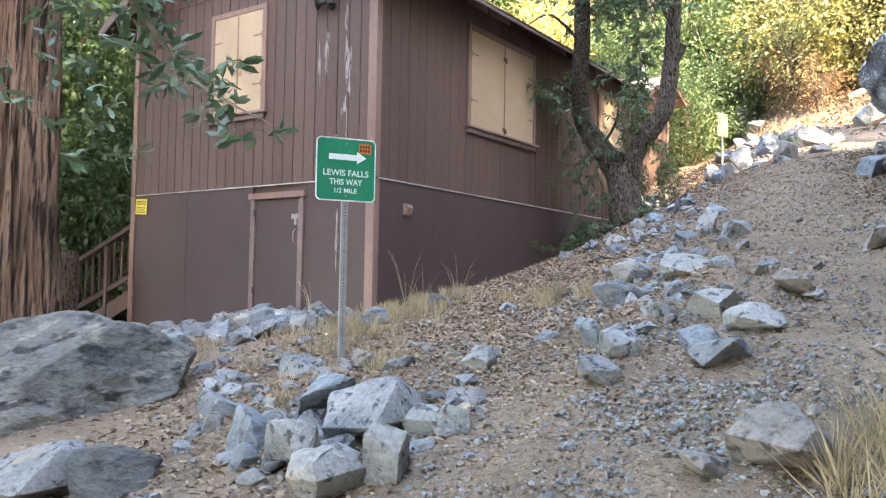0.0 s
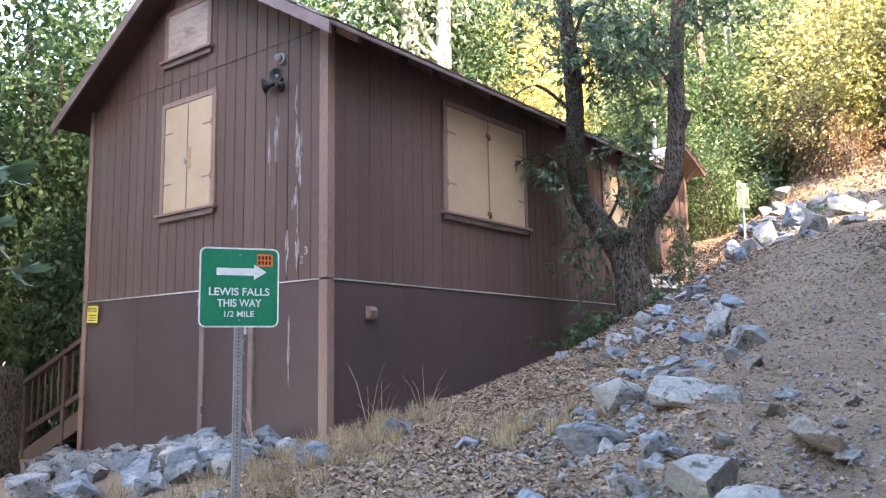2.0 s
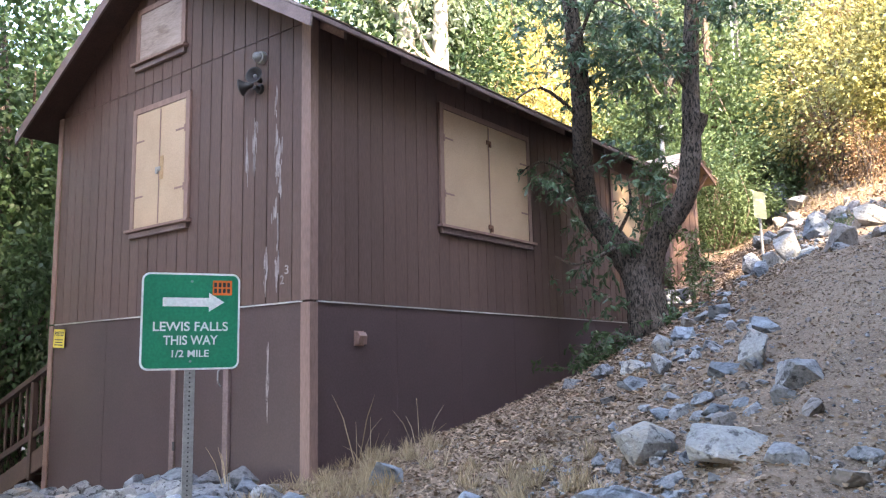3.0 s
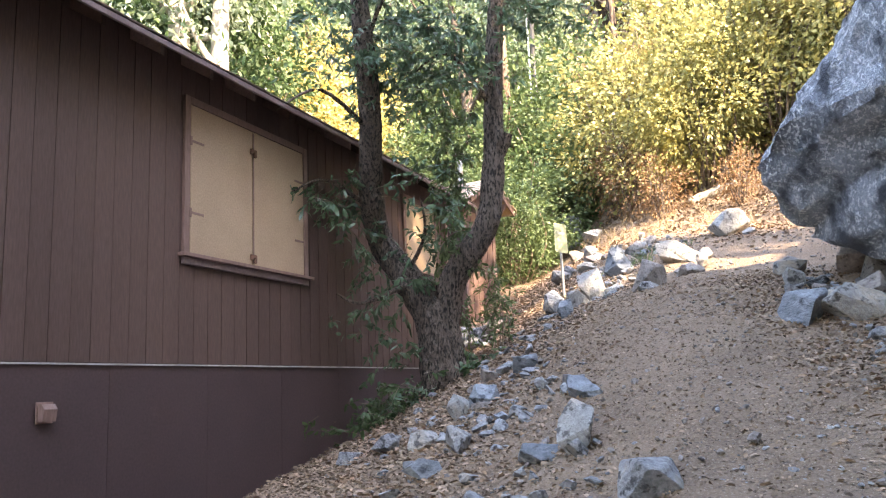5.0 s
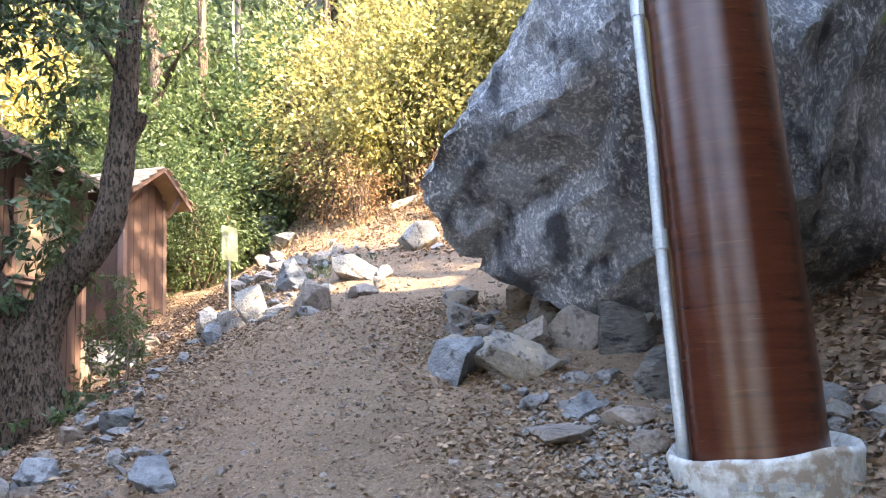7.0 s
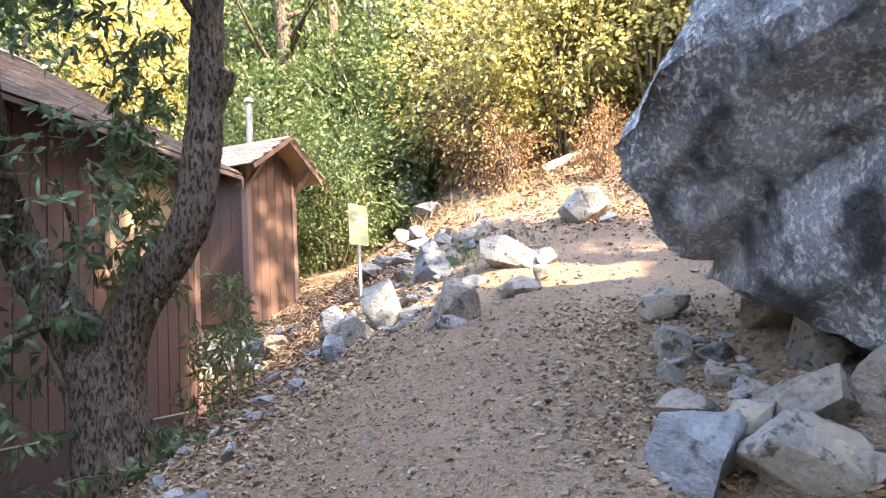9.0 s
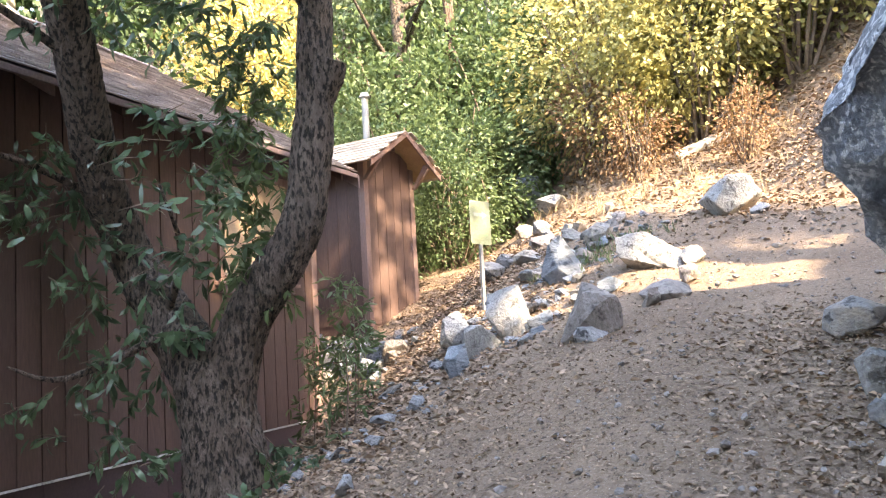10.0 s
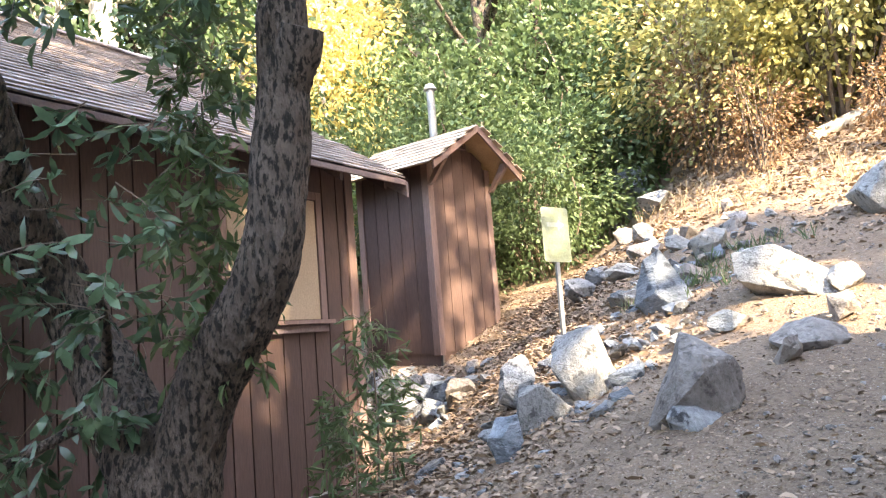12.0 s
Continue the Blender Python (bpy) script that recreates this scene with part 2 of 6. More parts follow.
def box(bm, a, b, bevel=0.0, m=None):
    lo, hi = [min(p) for p in zip(a, b)], [max(p) for p in zip(a, b)]
    r = bmesh.ops.create_cube(bm, size=1.0)
    vs = r["verts"]
    for v in vs:
        v.co = Vector([lo[i] + (v.co[i] + 0.5) * (hi[i] - lo[i]) for i in range(3)])
    if bevel:
        es = list({e for v in vs for e in v.link_edges})
        g = bmesh.ops.bevel(bm, geom=es, offset=bevel, segments=1, affect="EDGES")
        vs = list({v for f in g["faces"] for v in f.verts} | {v for v in vs if v.is_valid})
    if m is not None:
        bmesh.ops.transform(bm, matrix=m, verts=[v for v in vs if v.is_valid])
    return vs


def box_part(name, a, b, material, parent, bevel=0.006, label="", m=None):
    bm = bmesh.new()
    box(bm, a, b, bevel, m)
    return part(name, bm, material, parent, label)


def prism(bm, outline, axis, d0, d1):
    """An outline in the plane across axis ('x' or 'y'), pushed from d0 to d1."""
    def at(u, v, d):
        return (d, u, v) if axis == "x" else (u, d, v)
    a = [bm.verts.new(at(u, v, d0)) for u, v in outline]
    b = [bm.verts.new(at(u, v, d1)) for u, v in outline]
    k = len(outline)
    bm.faces.new(a)
    bm.faces.new(b[::-1])
    for i in range(k):
        bm.faces.new((a[i], b[i], b[(i + 1) % k], a[(i + 1) % k]))
    bmesh.ops.recalc_face_normals(bm, faces=bm.faces)


def tube(bm, pts, radii, sides=10, rough=0.0, seed=0):
    """A tapered limb along pts."""
    rings = []
    pts = [Vector(p) for p in pts]
    for i, p in enumerate(pts):
        d = (pts[min(i + 1, len(pts) - 1)] - pts[max(i - 1, 0)]).normalized()
        u = d.cross(Vector((0.31, 0.92, 0.2)))
        u = u.normalized() if u.length > 1e-4 else Vector((1, 0, 0))
        w = d.cross(u)
        ring = []
        for k in range(sides):
            a = 2 * math.pi * k / sides
            q = u * math.cos(a) + w * math.sin(a)
            r = radii[i]
            if rough:
                r *= 1 + rough * noise.noise(Vector((q.x * 2.3 + seed, q.y * 2.3, p.z * 2 + i * 0.05))) + 0.6 * rough * noise.noise(Vector((q.x * 7 + seed, q.y * 7, p.z * 5)))
            ring.append(bm.verts.new(p + q * r))
        rings.append(ring)
    for a, b in zip(rings, rings[1:]):
        for k in range(sides):
            bm.faces.new((a[k], a[(k + 1) % sides], b[(k + 1) % sides], b[k]))
    bm.faces.new(rings[0][::-1])
    bm.faces.new(rings[-1])


def smooth_line(pts, radii, n=6):
    """Catmull-Rom through pts, with radii."""
    P = [Vector(p) for p in pts]
    out, rr = [], []
    for i in range(len(P) - 1):
        p0, p1, p2, p3 = P[max(i - 1, 0)], P[i], P[i + 1], P[min(i + 2, len(P) - 1)]
        for k in range(n):
            t = k / n
            out.append(0.5 * (2 * p1 + (p2 - p0) * t + (2 * p0 - 5 * p1 + 4 * p2 - p3) * t * t + (3 * p1 - p0 - 3 * p2 + p3) * t ** 3))
            rr.append(radii[i] + (radii[i + 1] - radii[i]) * t)
    out.append(P[-1])
    rr.append(radii[-1])
    return out, rr


# ---- ground ----
def knots(v, pairs):
    return np.interp(v, [p[0] for p in pairs], [p[1] for p in pairs])


TRAIL = ((-40, -2.0), (-4, -0.55), (-0.6, 0.15), (1.4, 0.68), (3, 1.10), (4, 1.33), (5.2, 1.68), (7, 2.13), (8.4, 2.5), (9.6, 2.82), (10.5, 3.12), (12.3, 3.66), (14, 3.98), (16.2, 4.62), (18, 5.2), (20, 5.75), (22, 6.7), (24, 7.9), (28, 10.6), (34, 15), (80, 50), (300, 150))
HOLLOW = ((-40, -2.5), (-4, -0.5), (1.0, 0.3), (3.5, 0.75), (4.5, 0.95), (7.2, 1.3), (10.2, 1.72), (13.3, 2.3), (15.8, 2.94), (18.4, 4.05), (20, 4.7), (24, 6.0), (32, 10.5), (80, 48), (300, 150))


def height(x, y):
    """The ground's height, for arrays."""
    x, y = np.asarray(x, float), np.asarray(y, float)
    zt = (knots(y - 0.5, TRAIL) + knots(y, TRAIL) + knots(y + 0.5, TRAIL)) / 3
    zl = (knots(y - 0.5, HOLLOW) + knots(y, HOLLOW) + knots(y + 0.5, HOLLOW)) / 3
    axis = knots(y, ((-4, -0.2), (3, -0.9), (9, -1.2), (13, -1.5), (18, -1.9), (30, -2.2)))
    u = np.clip((axis - 0.55 - x) / (axis - 0.55 + 6.2), 0, 1)
    p = knots(y, ((2, 0.5), (4, 0.42), (7, 0.6), (13, 1.45), (16, 1.7)))
    z = zt + (zl - zt) * u ** p
    z = z - np.clip(-6.2 - x, 0, 60) * knots(y, ((0, 0.06), (7, 0.11), (16, 0.10), (25, 0.0)))
    r = np.clip(x - axis - knots(y, ((-8, 1.2), (0, 1.3), (5, 1.7), (9, 1.9), (11, 2.6), (14, 4.5), (16, 4.2), (17, 2.4), (18, 1.1), (19, 0.4), (22, 0.2))), 0, 400)
    # steep is raised out of view so that the bank shades the lower trail
    steep = knots(r, ((0, 0), (0.5, 0.14), (1.5, 0.85), (4, 3.6), (10, 11.5), (40, 34), (400, 170)))
    gentle = knots(r, ((0, 0), (0.5, 0.25), (1.5, 1.0), (4, 2.9), (10, 6.5), (40, 26), (400, 150)))
    k = np.clip((y - 10) / 5, 0, 1)
    z = z + steep * (1 - k) + gentle * k + 0.06 * np.clip(x - axis, 0, 6) * k
    return z


def ground_at(x, y):
    return float(height(x, y))


def build_ground():
    def lines(lo, hi, step, far):
        near = np.arange(lo, hi, step)
        out = np.geomspace(1.0, far, 26)
        return np.concatenate([lo - out[::-1], near, hi + out])
    xs, ys = lines(-13, 7, 0.085, 900), lines(-4, 24, 0.085, 900)
    X, Y = np.meshgrid(xs, ys)
    Z = height(X, Y)
    rnd = np.empty_like(Z)
    for j in range(len(ys)):
        for i in range(len(xs)):
            q = Vector((X[j, i], Y[j, i], 0))
            rnd[j, i] = 0.05 * noise.noise(q * 0.9) + 0.03 * noise.noise(q * 2.6) + 0.018 * noise.noise(q * 7.0)
    Z = Z + rnd
    n, m = len(xs), len(ys)
    co = np.stack([X.ravel(), Y.ravel(), Z.ravel()], 1)
    idx = np.arange(n * m).reshape(m, n)
    faces = np.stack([idx[:-1, :-1].ravel(), idx[:-1, 1:].ravel(), idx[1:, 1:].ravel(), idx[1:, :-1].ravel()], 1)
    me = bpy.data.meshes.new("ground")
    me.from_pydata(co.tolist(), [], faces.tolist())
    me.polygons.foreach_set("use_smooth", [True] * len(me.polygons))
    me.materials.append(M_DIRT)
    return tagged(new("ground", me), "dusty brown dirt trail and slope strewn with leaves", "ground", kind="structure")


ground = build_ground()

# ---- cabin ----
CX0, CX1, CY0, CY1 = -11.45, -6.22, 7.17, 15.79
STRIP, SEAM, RIDGE_X, SLOPE = 3.06, 6.02, -8.83, 0.6
rng = np.random.default_rng(5)


def roof_z(x):
    """Underside of the cabin's roof."""
    return 7.64 - SLOPE * abs(x - RIDGE_X)


cabin = thing("cabin", pose(0, 0, 0), "two-storey dark brown wooden cabin with tan shuttered windows on a slope", "cabin")


def wall_y(y0, y1):
    bm = bmesh.new()
    prism(bm, [(CX0 + 0.02, 0.2), (CX1 - 0.02, 0.2), (CX1 - 0.02, roof_z(CX1)), (RIDGE_X, roof_z(RIDGE_X)), (CX0 + 0.02, roof_z(CX0))], "y", y0, y1)
    return part("wall", bm, M_SIDING, cabin)


front_wall = wall_y(CY0 + 0.05, CY0 + 0.17)
wall_y(CY1 - 0.14, CY1 - 0.02)
side_wall = box_part("wall", (CX1 - 0.17, CY0 + 0.17, 0.2), (CX1 - 0.05, CY1 - 0.14, roof_z(CX1)), M_SIDING, cabin, 0)
box_part("wall", (CX0 + 0.02, CY0 + 0.17, 0.2), (CX0 + 0.14, CY1 - 0.14, roof_z(CX0)), M_SIDING, cabin, 0)

# plywood skirt below the strip, in sheets
for a, b in ((CX0 + 0.09, -10.02), (-10.015, -8.52), (-7.46, -6.34)):
    box_part("panel", (a, CY0 + 0.004, 0.2), (b, CY0 + 0.049, STRIP - 0.006), M_SKIRT, cabin, 0)
for k in range(7):
    a = CY0 + 0.10 + k * 1.22
    box_part("panel", (CX1 - 0.049, a, 0.4), (CX1 - 0.004, min(a + 1.216, CY1 - 0.09), STRIP - 0.006), M_SKIRT, cabin, 0)


def siding_front(x0, x1, z0, z1):
    za, zb = min(z1, roof_z(x0) - 0.01), min(z1, roof_z(x1) - 0.01)
    if min(za, zb) < z0 + 0.02:
        return
    bm = bmesh.new()
    prism(bm, [(x0, z0), (x1, z0), (x1, zb), (x0, za)], "y", CY0 - 0.002 + rng.uniform(-0.002, 0.002), CY0 + 0.049)
    part("siding_board", bm, M_SIDING, cabin)


step = 0.203
xs_b = np.arange(CX0 + 0.09, CX1 - 0.13, step)
for x in xs_b:
    x1 = min(x + step - 0.013, CX1 - 0.12)
    siding_front(x, x1, STRIP + 0.016, SEAM - 0.004)
    siding_front(x, x1, SEAM + 0.006, 9.0)
for y in np.arange(CY0 + 0.09, CY1 - 0.12, step):
    box_part("siding_board", (CX1 - 0.049, y, STRIP + 0.016), (CX1 + 0.002 + rng.uniform(-0.002, 0.002), min(y + step - (0.007 if y < 11 else 0.013), CY1 - 0.095), roof_z(CX1) - 0.004), M_SIDING, cabin, 0)

# white strip where skirt and siding meet
for a, b in ((CX0 + 0.085, -9.7), (-9.68, -8.0), (-7.98, -6.34)):
    box_part("flashing", (a, CY0 - 0.012, STRIP - 0.005 + rng.uniform(-0.002, 0.002)), (b, CY0 + 0.01, STRIP + 0.010), M_STRIP, cabin, 0)
for a in np.arange(CY0 + 0.09, CY1 - 0.2, 2.43):
    box_part("flashing", (CX1 - 0.01, a, STRIP - 0.005), (CX1 + 0.012, min(a + 2.42, CY1 - 0.1), STRIP + 0.009), M_STRIP, cabin, 0)

# corner boards
for a, b in (((CX1 - 0.115, CY0 - 0.028, 0.3), (CX1 + 0.026, CY0 + 0.0, 6.04)), ((CX1 + 0.0025, CY0 + 0.0, 0.3), (CX1 + 0.026, CY0 + 0.085, 6.04)),
             ((CX0 - 0.02, CY0 - 0.026, 0.2), (CX0 + 0.085, CY0 + 0.0, 6.03)), ((CX1 - 0.004, CY1 - 0.09, 1.5), (CX1 + 0.026, CY1 + 0.02, 6.04))):
    for z0, z1 in ((a[2], STRIP - 0.01), (STRIP + 0.012, b[2])):
        box_part("corner_board", (a[0], a[1], z0), (b[0], b[1], z1), M_TRIM, cabin, 0.004, "faded pinkish-brown corner board")


# roof
def roof_slab(sgn, edge):
    bm = bmesh.new()
    ex = RIDGE_X + sgn * edge
    z0, z1 = roof_z(ex), roof_z(RIDGE_X)
    prism(bm, [(ex, z0), (RIDGE_X, z1), (RIDGE_X, z1 + 0.03), (ex, z0 + 0.03)], "y", CY0 - 0.40, CY1 + 0.33)
    return part("roof", bm, M_DARKWOOD, cabin)


roof_r, roof_l = roof_slab(1, 3.03), roof_slab(-1, 3.08)
bm = bmesh.new()
prism(bm, [(RIDGE_X - 3.10, roof_z(RIDGE_X - 3.10) + 0.034), (RIDGE_X, 7.674), (RIDGE_X, 7.705), (RIDGE_X - 3.10, roof_z(RIDGE_X - 3.10) + 0.06)], "y", CY0 - 0.42, CY1 + 0.35)
part("roofing", bm, M_SHINGLE, cabin)
for sgn, edge in ((1, 3.06), (-1, 3.10)):
    ex = RIDGE_X + sgn * edge
    for yy in (CY0 - 0.43, CY1 + 0.332):
        bm = bmesh.new()
        prism(bm, [(ex, roof_z(ex) - 0.12), (RIDGE_X, 7.52), (RIDGE_X, 7.665), (ex, roof_z(ex) + 0.028)], "y", yy, yy + 0.028)
        part("rake_board", bm, M_TRIM_GREY, cabin, "weathered grey-brown rake board")
bm = bmesh.new()
ex = RIDGE_X + 3.03
box(bm, (ex - 0.002, CY0 - 0.39, roof_z(ex) - 0.02), (ex + 0.025, CY1 + 0.33, roof_z(ex) + 0.03), 0.003)
part("drip_edge", bm, M_TRIM_GREY, cabin)
for y in np.arange(CY0 + 0.12, CY1 + 0.2, 0.66):
    bm = bmesh.new()
    za, zb = roof_z(CX1), roof_z(ex - 0.06)
    prism(bm, [(CX1, za - 0.10), (ex - 0.06, zb - 0.105), (ex - 0.06, zb - 0.004), (CX1, za - 0.004)], "y", y, y + 0.045)
    part("rafter_tail", bm, M_TRIM_GREY if rng.random() < 0.5 else M_DARKWOOD, cabin)
# ridge cap
for k, y in enumerate(np.arange(CY0 - 0.4, CY1 + 0.1, 0.3)):
    bm = bmesh.new()
    o = 0.006 * (k % 2)
    prism(bm, [(RIDGE_X - 0.14, 7.62 + o), (RIDGE_X, 7.718 + o), (RIDGE_X + 0.14, 7.64 + o), (RIDGE_X + 0.14, 7.655 + o), (RIDGE_X, 7.738 + o), (RIDGE_X - 0.14, 7.635 + o)], "y", y, y + 0.32)
    part("ridge_shingle", bm, M_SHINGLE, cabin)


# shuttered windows, built in a plane: u along the wall, z up, out of the wall
def shuttered(name, m, u0, u1, z0, z1, split, label, sill=True, hasp=None, hinges=True, panel=None):
    w = thing(name, m, label, "window", kind="structure")

    def bx(nm, a, b, mt, bev=0.003, parent=w, lab=""):
        return box_part(nm, a, b, mt, parent, bev, lab)
    t = 0.075
    bx("window_frame", (u0 - t, -0.035, z0), (u0, 0.0, z1 + t), M_TRIM)
    bx("window_frame", (u1, -0.035, z0), (u1 + t, 0.0, z1 + t), M_TRIM)
    bx("window_frame", (u0, -0.034, z1), (u1, 0.0, z1 + t), M_TRIM)
    cuts = [u0 + 0.006] + [u0 + (u1 - u0) * s for s in split] + [u1 - 0.006]
    for a, b in zip(cuts, cuts[1:]):
        leaf = bx("shutter", (a + 0.004, -0.030, z0 + 0.006), (b - 0.007, -0.006, z1 - 0.006), panel or M_SHUTTER, 0.004, w, "flat painted shutter leaf")
        if hinges:
            for zz in (z0 + (z1 - z0) * 0.27, z0 + (z1 - z0) * 0.75):
                for uu, left in ((a, True), (b, False)):
                    if (left and abs(uu - u0) < 0.02) or (not left and abs(uu - u1) < 0.02):
                        bm = bmesh.new()
                        d = 1 if left else -1
                        box(bm, (uu, -0.036, zz - 0.012), (uu + d * 0.19, -0.031, zz + 0.012), 0.001)
                        box(bm, (uu - d * 0.02, -0.042, zz - 0.045), (uu + d * 0.014, -0.030, zz + 0.045), 0.003)
                        part("hinge", bm, M_TRIM, leaf, "painted strap hinge")
    for s in split:
        us = u0 + (u1 - u0) * s
        bx("joint_strip", (us - 0.002, -0.036, z0 + 0.02), (us + 0.018, -0.0305, z1 - 0.03), M_TRIM, 0.001)
        for zz in (hasp or ()):
            bm = bmesh.new()
            box(bm, (us - 0.06, -0.050, zz - 0.03), (us + 0.05, -0.0365, zz + 0.03), 0.004)
            box(bm, (us - 0.022, -0.072, zz - 0.065), (us + 0.022, -0.050, zz - 0.01), 0.006)
            part("hasp", bm, M_RUSTY if len(hasp) > 1 else M_STEEL, w, "hasp with a small padlock")
    if sill:
        bx("window_sill", (u0 - t - 0.05, -0.085, z0 - 0.035), (u1 + t + 0.05, 0.0, z0), M_TRIM)
        bx("sill_apron", (u0 - t, -0.045, z0 - 0.105), (u1 + t, 0.0, z0 - 0.038), M_TRIM_GREY)
    return w


M_FRONT = pose(0, CY0 - 0.004, 0)
M_SIDE = pose(CX1 + 0.005, 0, 0, 0, 0, 90)
shuttered("window_1", M_FRONT, -9.43, -8.36, 4.16, 5.66, (0.5,), "closed tan shutters with hasp over a gable-side window", hasp=(4.86,))
bm = bmesh.new()
box(bm, (-8.87, CY0 - 0.046, 4.72), (-8.79, CY0 - 0.0405, 5.02), 0.002)
part("hasp_board", bm, M_RAWWOOD, cabin, "bare wood block under the padlock")
shuttered("window_2", M_FRONT, -9.42, -8.50, 6.36, 7.02, (), "attic opening closed with a weathered plywood panel", hinges=False, panel=M_PLY)
shuttered("window_3", M_SIDE, 9.38, 11.36, 4.11, 5.60, (0.5,), "wide window closed by two tan shutters with strap hinges", hasp=(4.20, 5.36))
shuttered("window_4", M_SIDE, 14.16, 15.24, 4.55, 5.62, (), "smaller window closed by a tan shutter beside the tree", hinges=False)

# door in the skirt
door = thing("door_1", M_FRONT, "narrow brown plank door with padlock hasp in the cabin's lower storey", "door", kind="structure")
box_part("door_frame", (-8.52, -0.035, 0.7), (-8.43, 0.02, 2.86), M_TRIM_GREY, door)
box_part("door_frame", (-7.55, -0.035, 0.7), (-7.46, 0.02, 2.86), M_TRIM_GREY, door)
box_part("door_frame", (-8.55, -0.055, 2.86), (-7.43, 0.02, 2.95), M_TRIM, door, 0.006, "projecting head board")
box_part("door_leaf", (-8.42, -0.012, 1.24), (-7.56, 0.02, 2.85), M_SKIRT, door, 0.004)
box_part("door_leaf", (-8.42, -0.006, 0.7), (-7.56, 0.02, 1.225), M_SKIRT, door, 0.004)
bm = bmesh.new()
box(bm, (-7.68, -0.030, 2.56), (-7.52, -0.0125, 2.63), 0.003)
box(bm, (-7.60, -0.060, 2.47), (-7.55, -0.031, 2.57), 0.008)
part("hasp", bm, M_STEEL, door, "steel hasp and padlock")
bm = bmesh.new()
pts, rr = smooth_line([(-7.61, -0.013, 2.42), (-7.61, -0.05, 2.38), (-7.61, -0.055, 2.32), (-7.61, -0.05, 2.26), (-7.61, -0.013, 2.22)], [0.009] * 5, 4)
tube(bm, pts, rr, 8)
part("door_handle", bm, M_STEEL, door, "pale steel pull handle", smooth=True)
for zz in (1.5, 2.62):
    box_part("hinge", (-8.44, -0.045, zz), (-8.40, -0.0355, zz + 0.1), M_BLACK, door, 0.002)

# peeled paint on the front boards
for k, (px, z0, z1, wd) in enumerate(((-6.74, 3.45, 5.35, 0.045), (-7.10, 4.55, 5.1, 0.03), (-7.24, 4.5, 4.95, 0.022), (-6.69, 4.2, 4.75, 0.05), (-6.9, 3.2, 3.6, 0.03), (-6.72, 3.25, 3.5, 0.03), (-6.85, 1.9, 2.6, 0.02))):
    bm = bmesh.new()
    for i in range(26):
        zc = z0 + (z1 - z0) * (rng.random() ** 0.8)
        hh, ww = rng.uniform(0.03, 0.16), wd * rng.uniform(0.12, 0.5)
        xc = px + rng.normal(0, wd * 0.5)
        yy = CY0 - 0.0046 - 0.0002 * i
        vs = [bm.verts.new((xc + ww * math.cos(a) * rng.uniform(0.5, 1), yy, zc + hh * math.sin(a) * rng.uniform(0.7, 1))) for a in np.linspace(0, 2 * math.pi, 7)[:-1]]
        bm.faces.new(vs)
    tagged(part("peeled_paint", bm, M_PEEL, cabin, "pale flaking streak of bare wood"), kind="stuff")


# ---- fittings on the cabin ----
def horn(parent, m):
    bm = bmesh.new()
    prof = [(0.028, 0.0), (0.035, 0.05), (0.05, 0.09), (0.085, 0.13), (0.098, 0.145), (0.088, 0.138), (0.05, 0.10), (0.03, 0.07)]
    rings = []
    for r, d in prof:
        rings.append([bm.verts.new((r * math.cos(a), -d, r * math.sin(a))) for a in np.linspace(0, 2 * math.pi, 17)[:-1]])
    for a, b in zip(rings, rings[1:]):
        for i in range(16):
            bm.faces.new((a[i], a[(i + 1) % 16], b[(i + 1) % 16], b[i]))
    bm.faces.new(rings[0])
    bm.faces.new(rings[-1])
    bmesh.ops.recalc_face_normals(bm, faces=bm.faces)
    ob = part("horn", bm, M_BLACK, parent, smooth=True)
    ob.matrix_basis = m
    bm = bmesh.new()
    bmesh.ops.create_uvsphere(bm, u_segments=12, v_segments=8, radius=0.022, matrix=pose(0, -0.115, 0))
    part("horn_plug", bm, M_GREYMETAL, ob, smooth=True)


flood = thing("outdoor_floodlight", pose(-7.02, CY0 - 0.004, 5.49), "black two-headed outdoor floodlight on the cabin's gable wall", "floodlight")
bm = bmesh.new()
bmesh.ops.create_cone(bm, segments=16, radius1=0.06, radius2=0.05, depth=0.03, cap_ends=True, matrix=pose(0, -0.015, -0.04, 90))
box(bm, (-0.03, -0.09, -0.06), (0.03, -0.03, -0.02), 0.006)
part("mount", bm, M_BLACK, flood)
horn(flood, pose(0.05, -0.05, 0.03, -8, 0, 22))
horn(flood, pose(-0.07, -0.05, 0.02, 10, 0, -62))
dome = thing("dome_camera", pose(-6.99, CY0 - 0.004, 5.80), "grey dome camera in a pale ring under the gable seam", "camera")
bm = bmesh.new()
bmesh.ops.create_cone(bm, segments=20, radius1=0.075, radius2=0.07, depth=0.05, cap_ends=True, matrix=pose(0, -0.026, 0, 90))
part("ring", bm, M_STEEL, dome)
bm = bmesh.new()
bmesh.ops.create_uvsphere(bm, u_segments=16, v_segments=10, radius=0.056, matrix=pose(-0.01, -0.07, 0))
part("lens_dome", bm, M_GREYMETAL, dome, smooth=True)
vent = thing("vent_hood", pose(CX1 + 0.002, 7.86, 2.70, 0, 0, 90), "small tan vent hood on the cabin's side wall", "vent")
bm = bmesh.new()
prism(bm, [(-0.06, -0.07), (0.0, -0.07), (0.0, 0.06), (-0.045, 0.06), (-0.075, 0.02)], "x", -0.06, 0.06)
part("hood", bm, M_TRIM, vent)
box_part("flange", (-0.075, -0.012, -0.085), (0.075, 0.0, 0.075), M_TRIM, vent, 0.003)


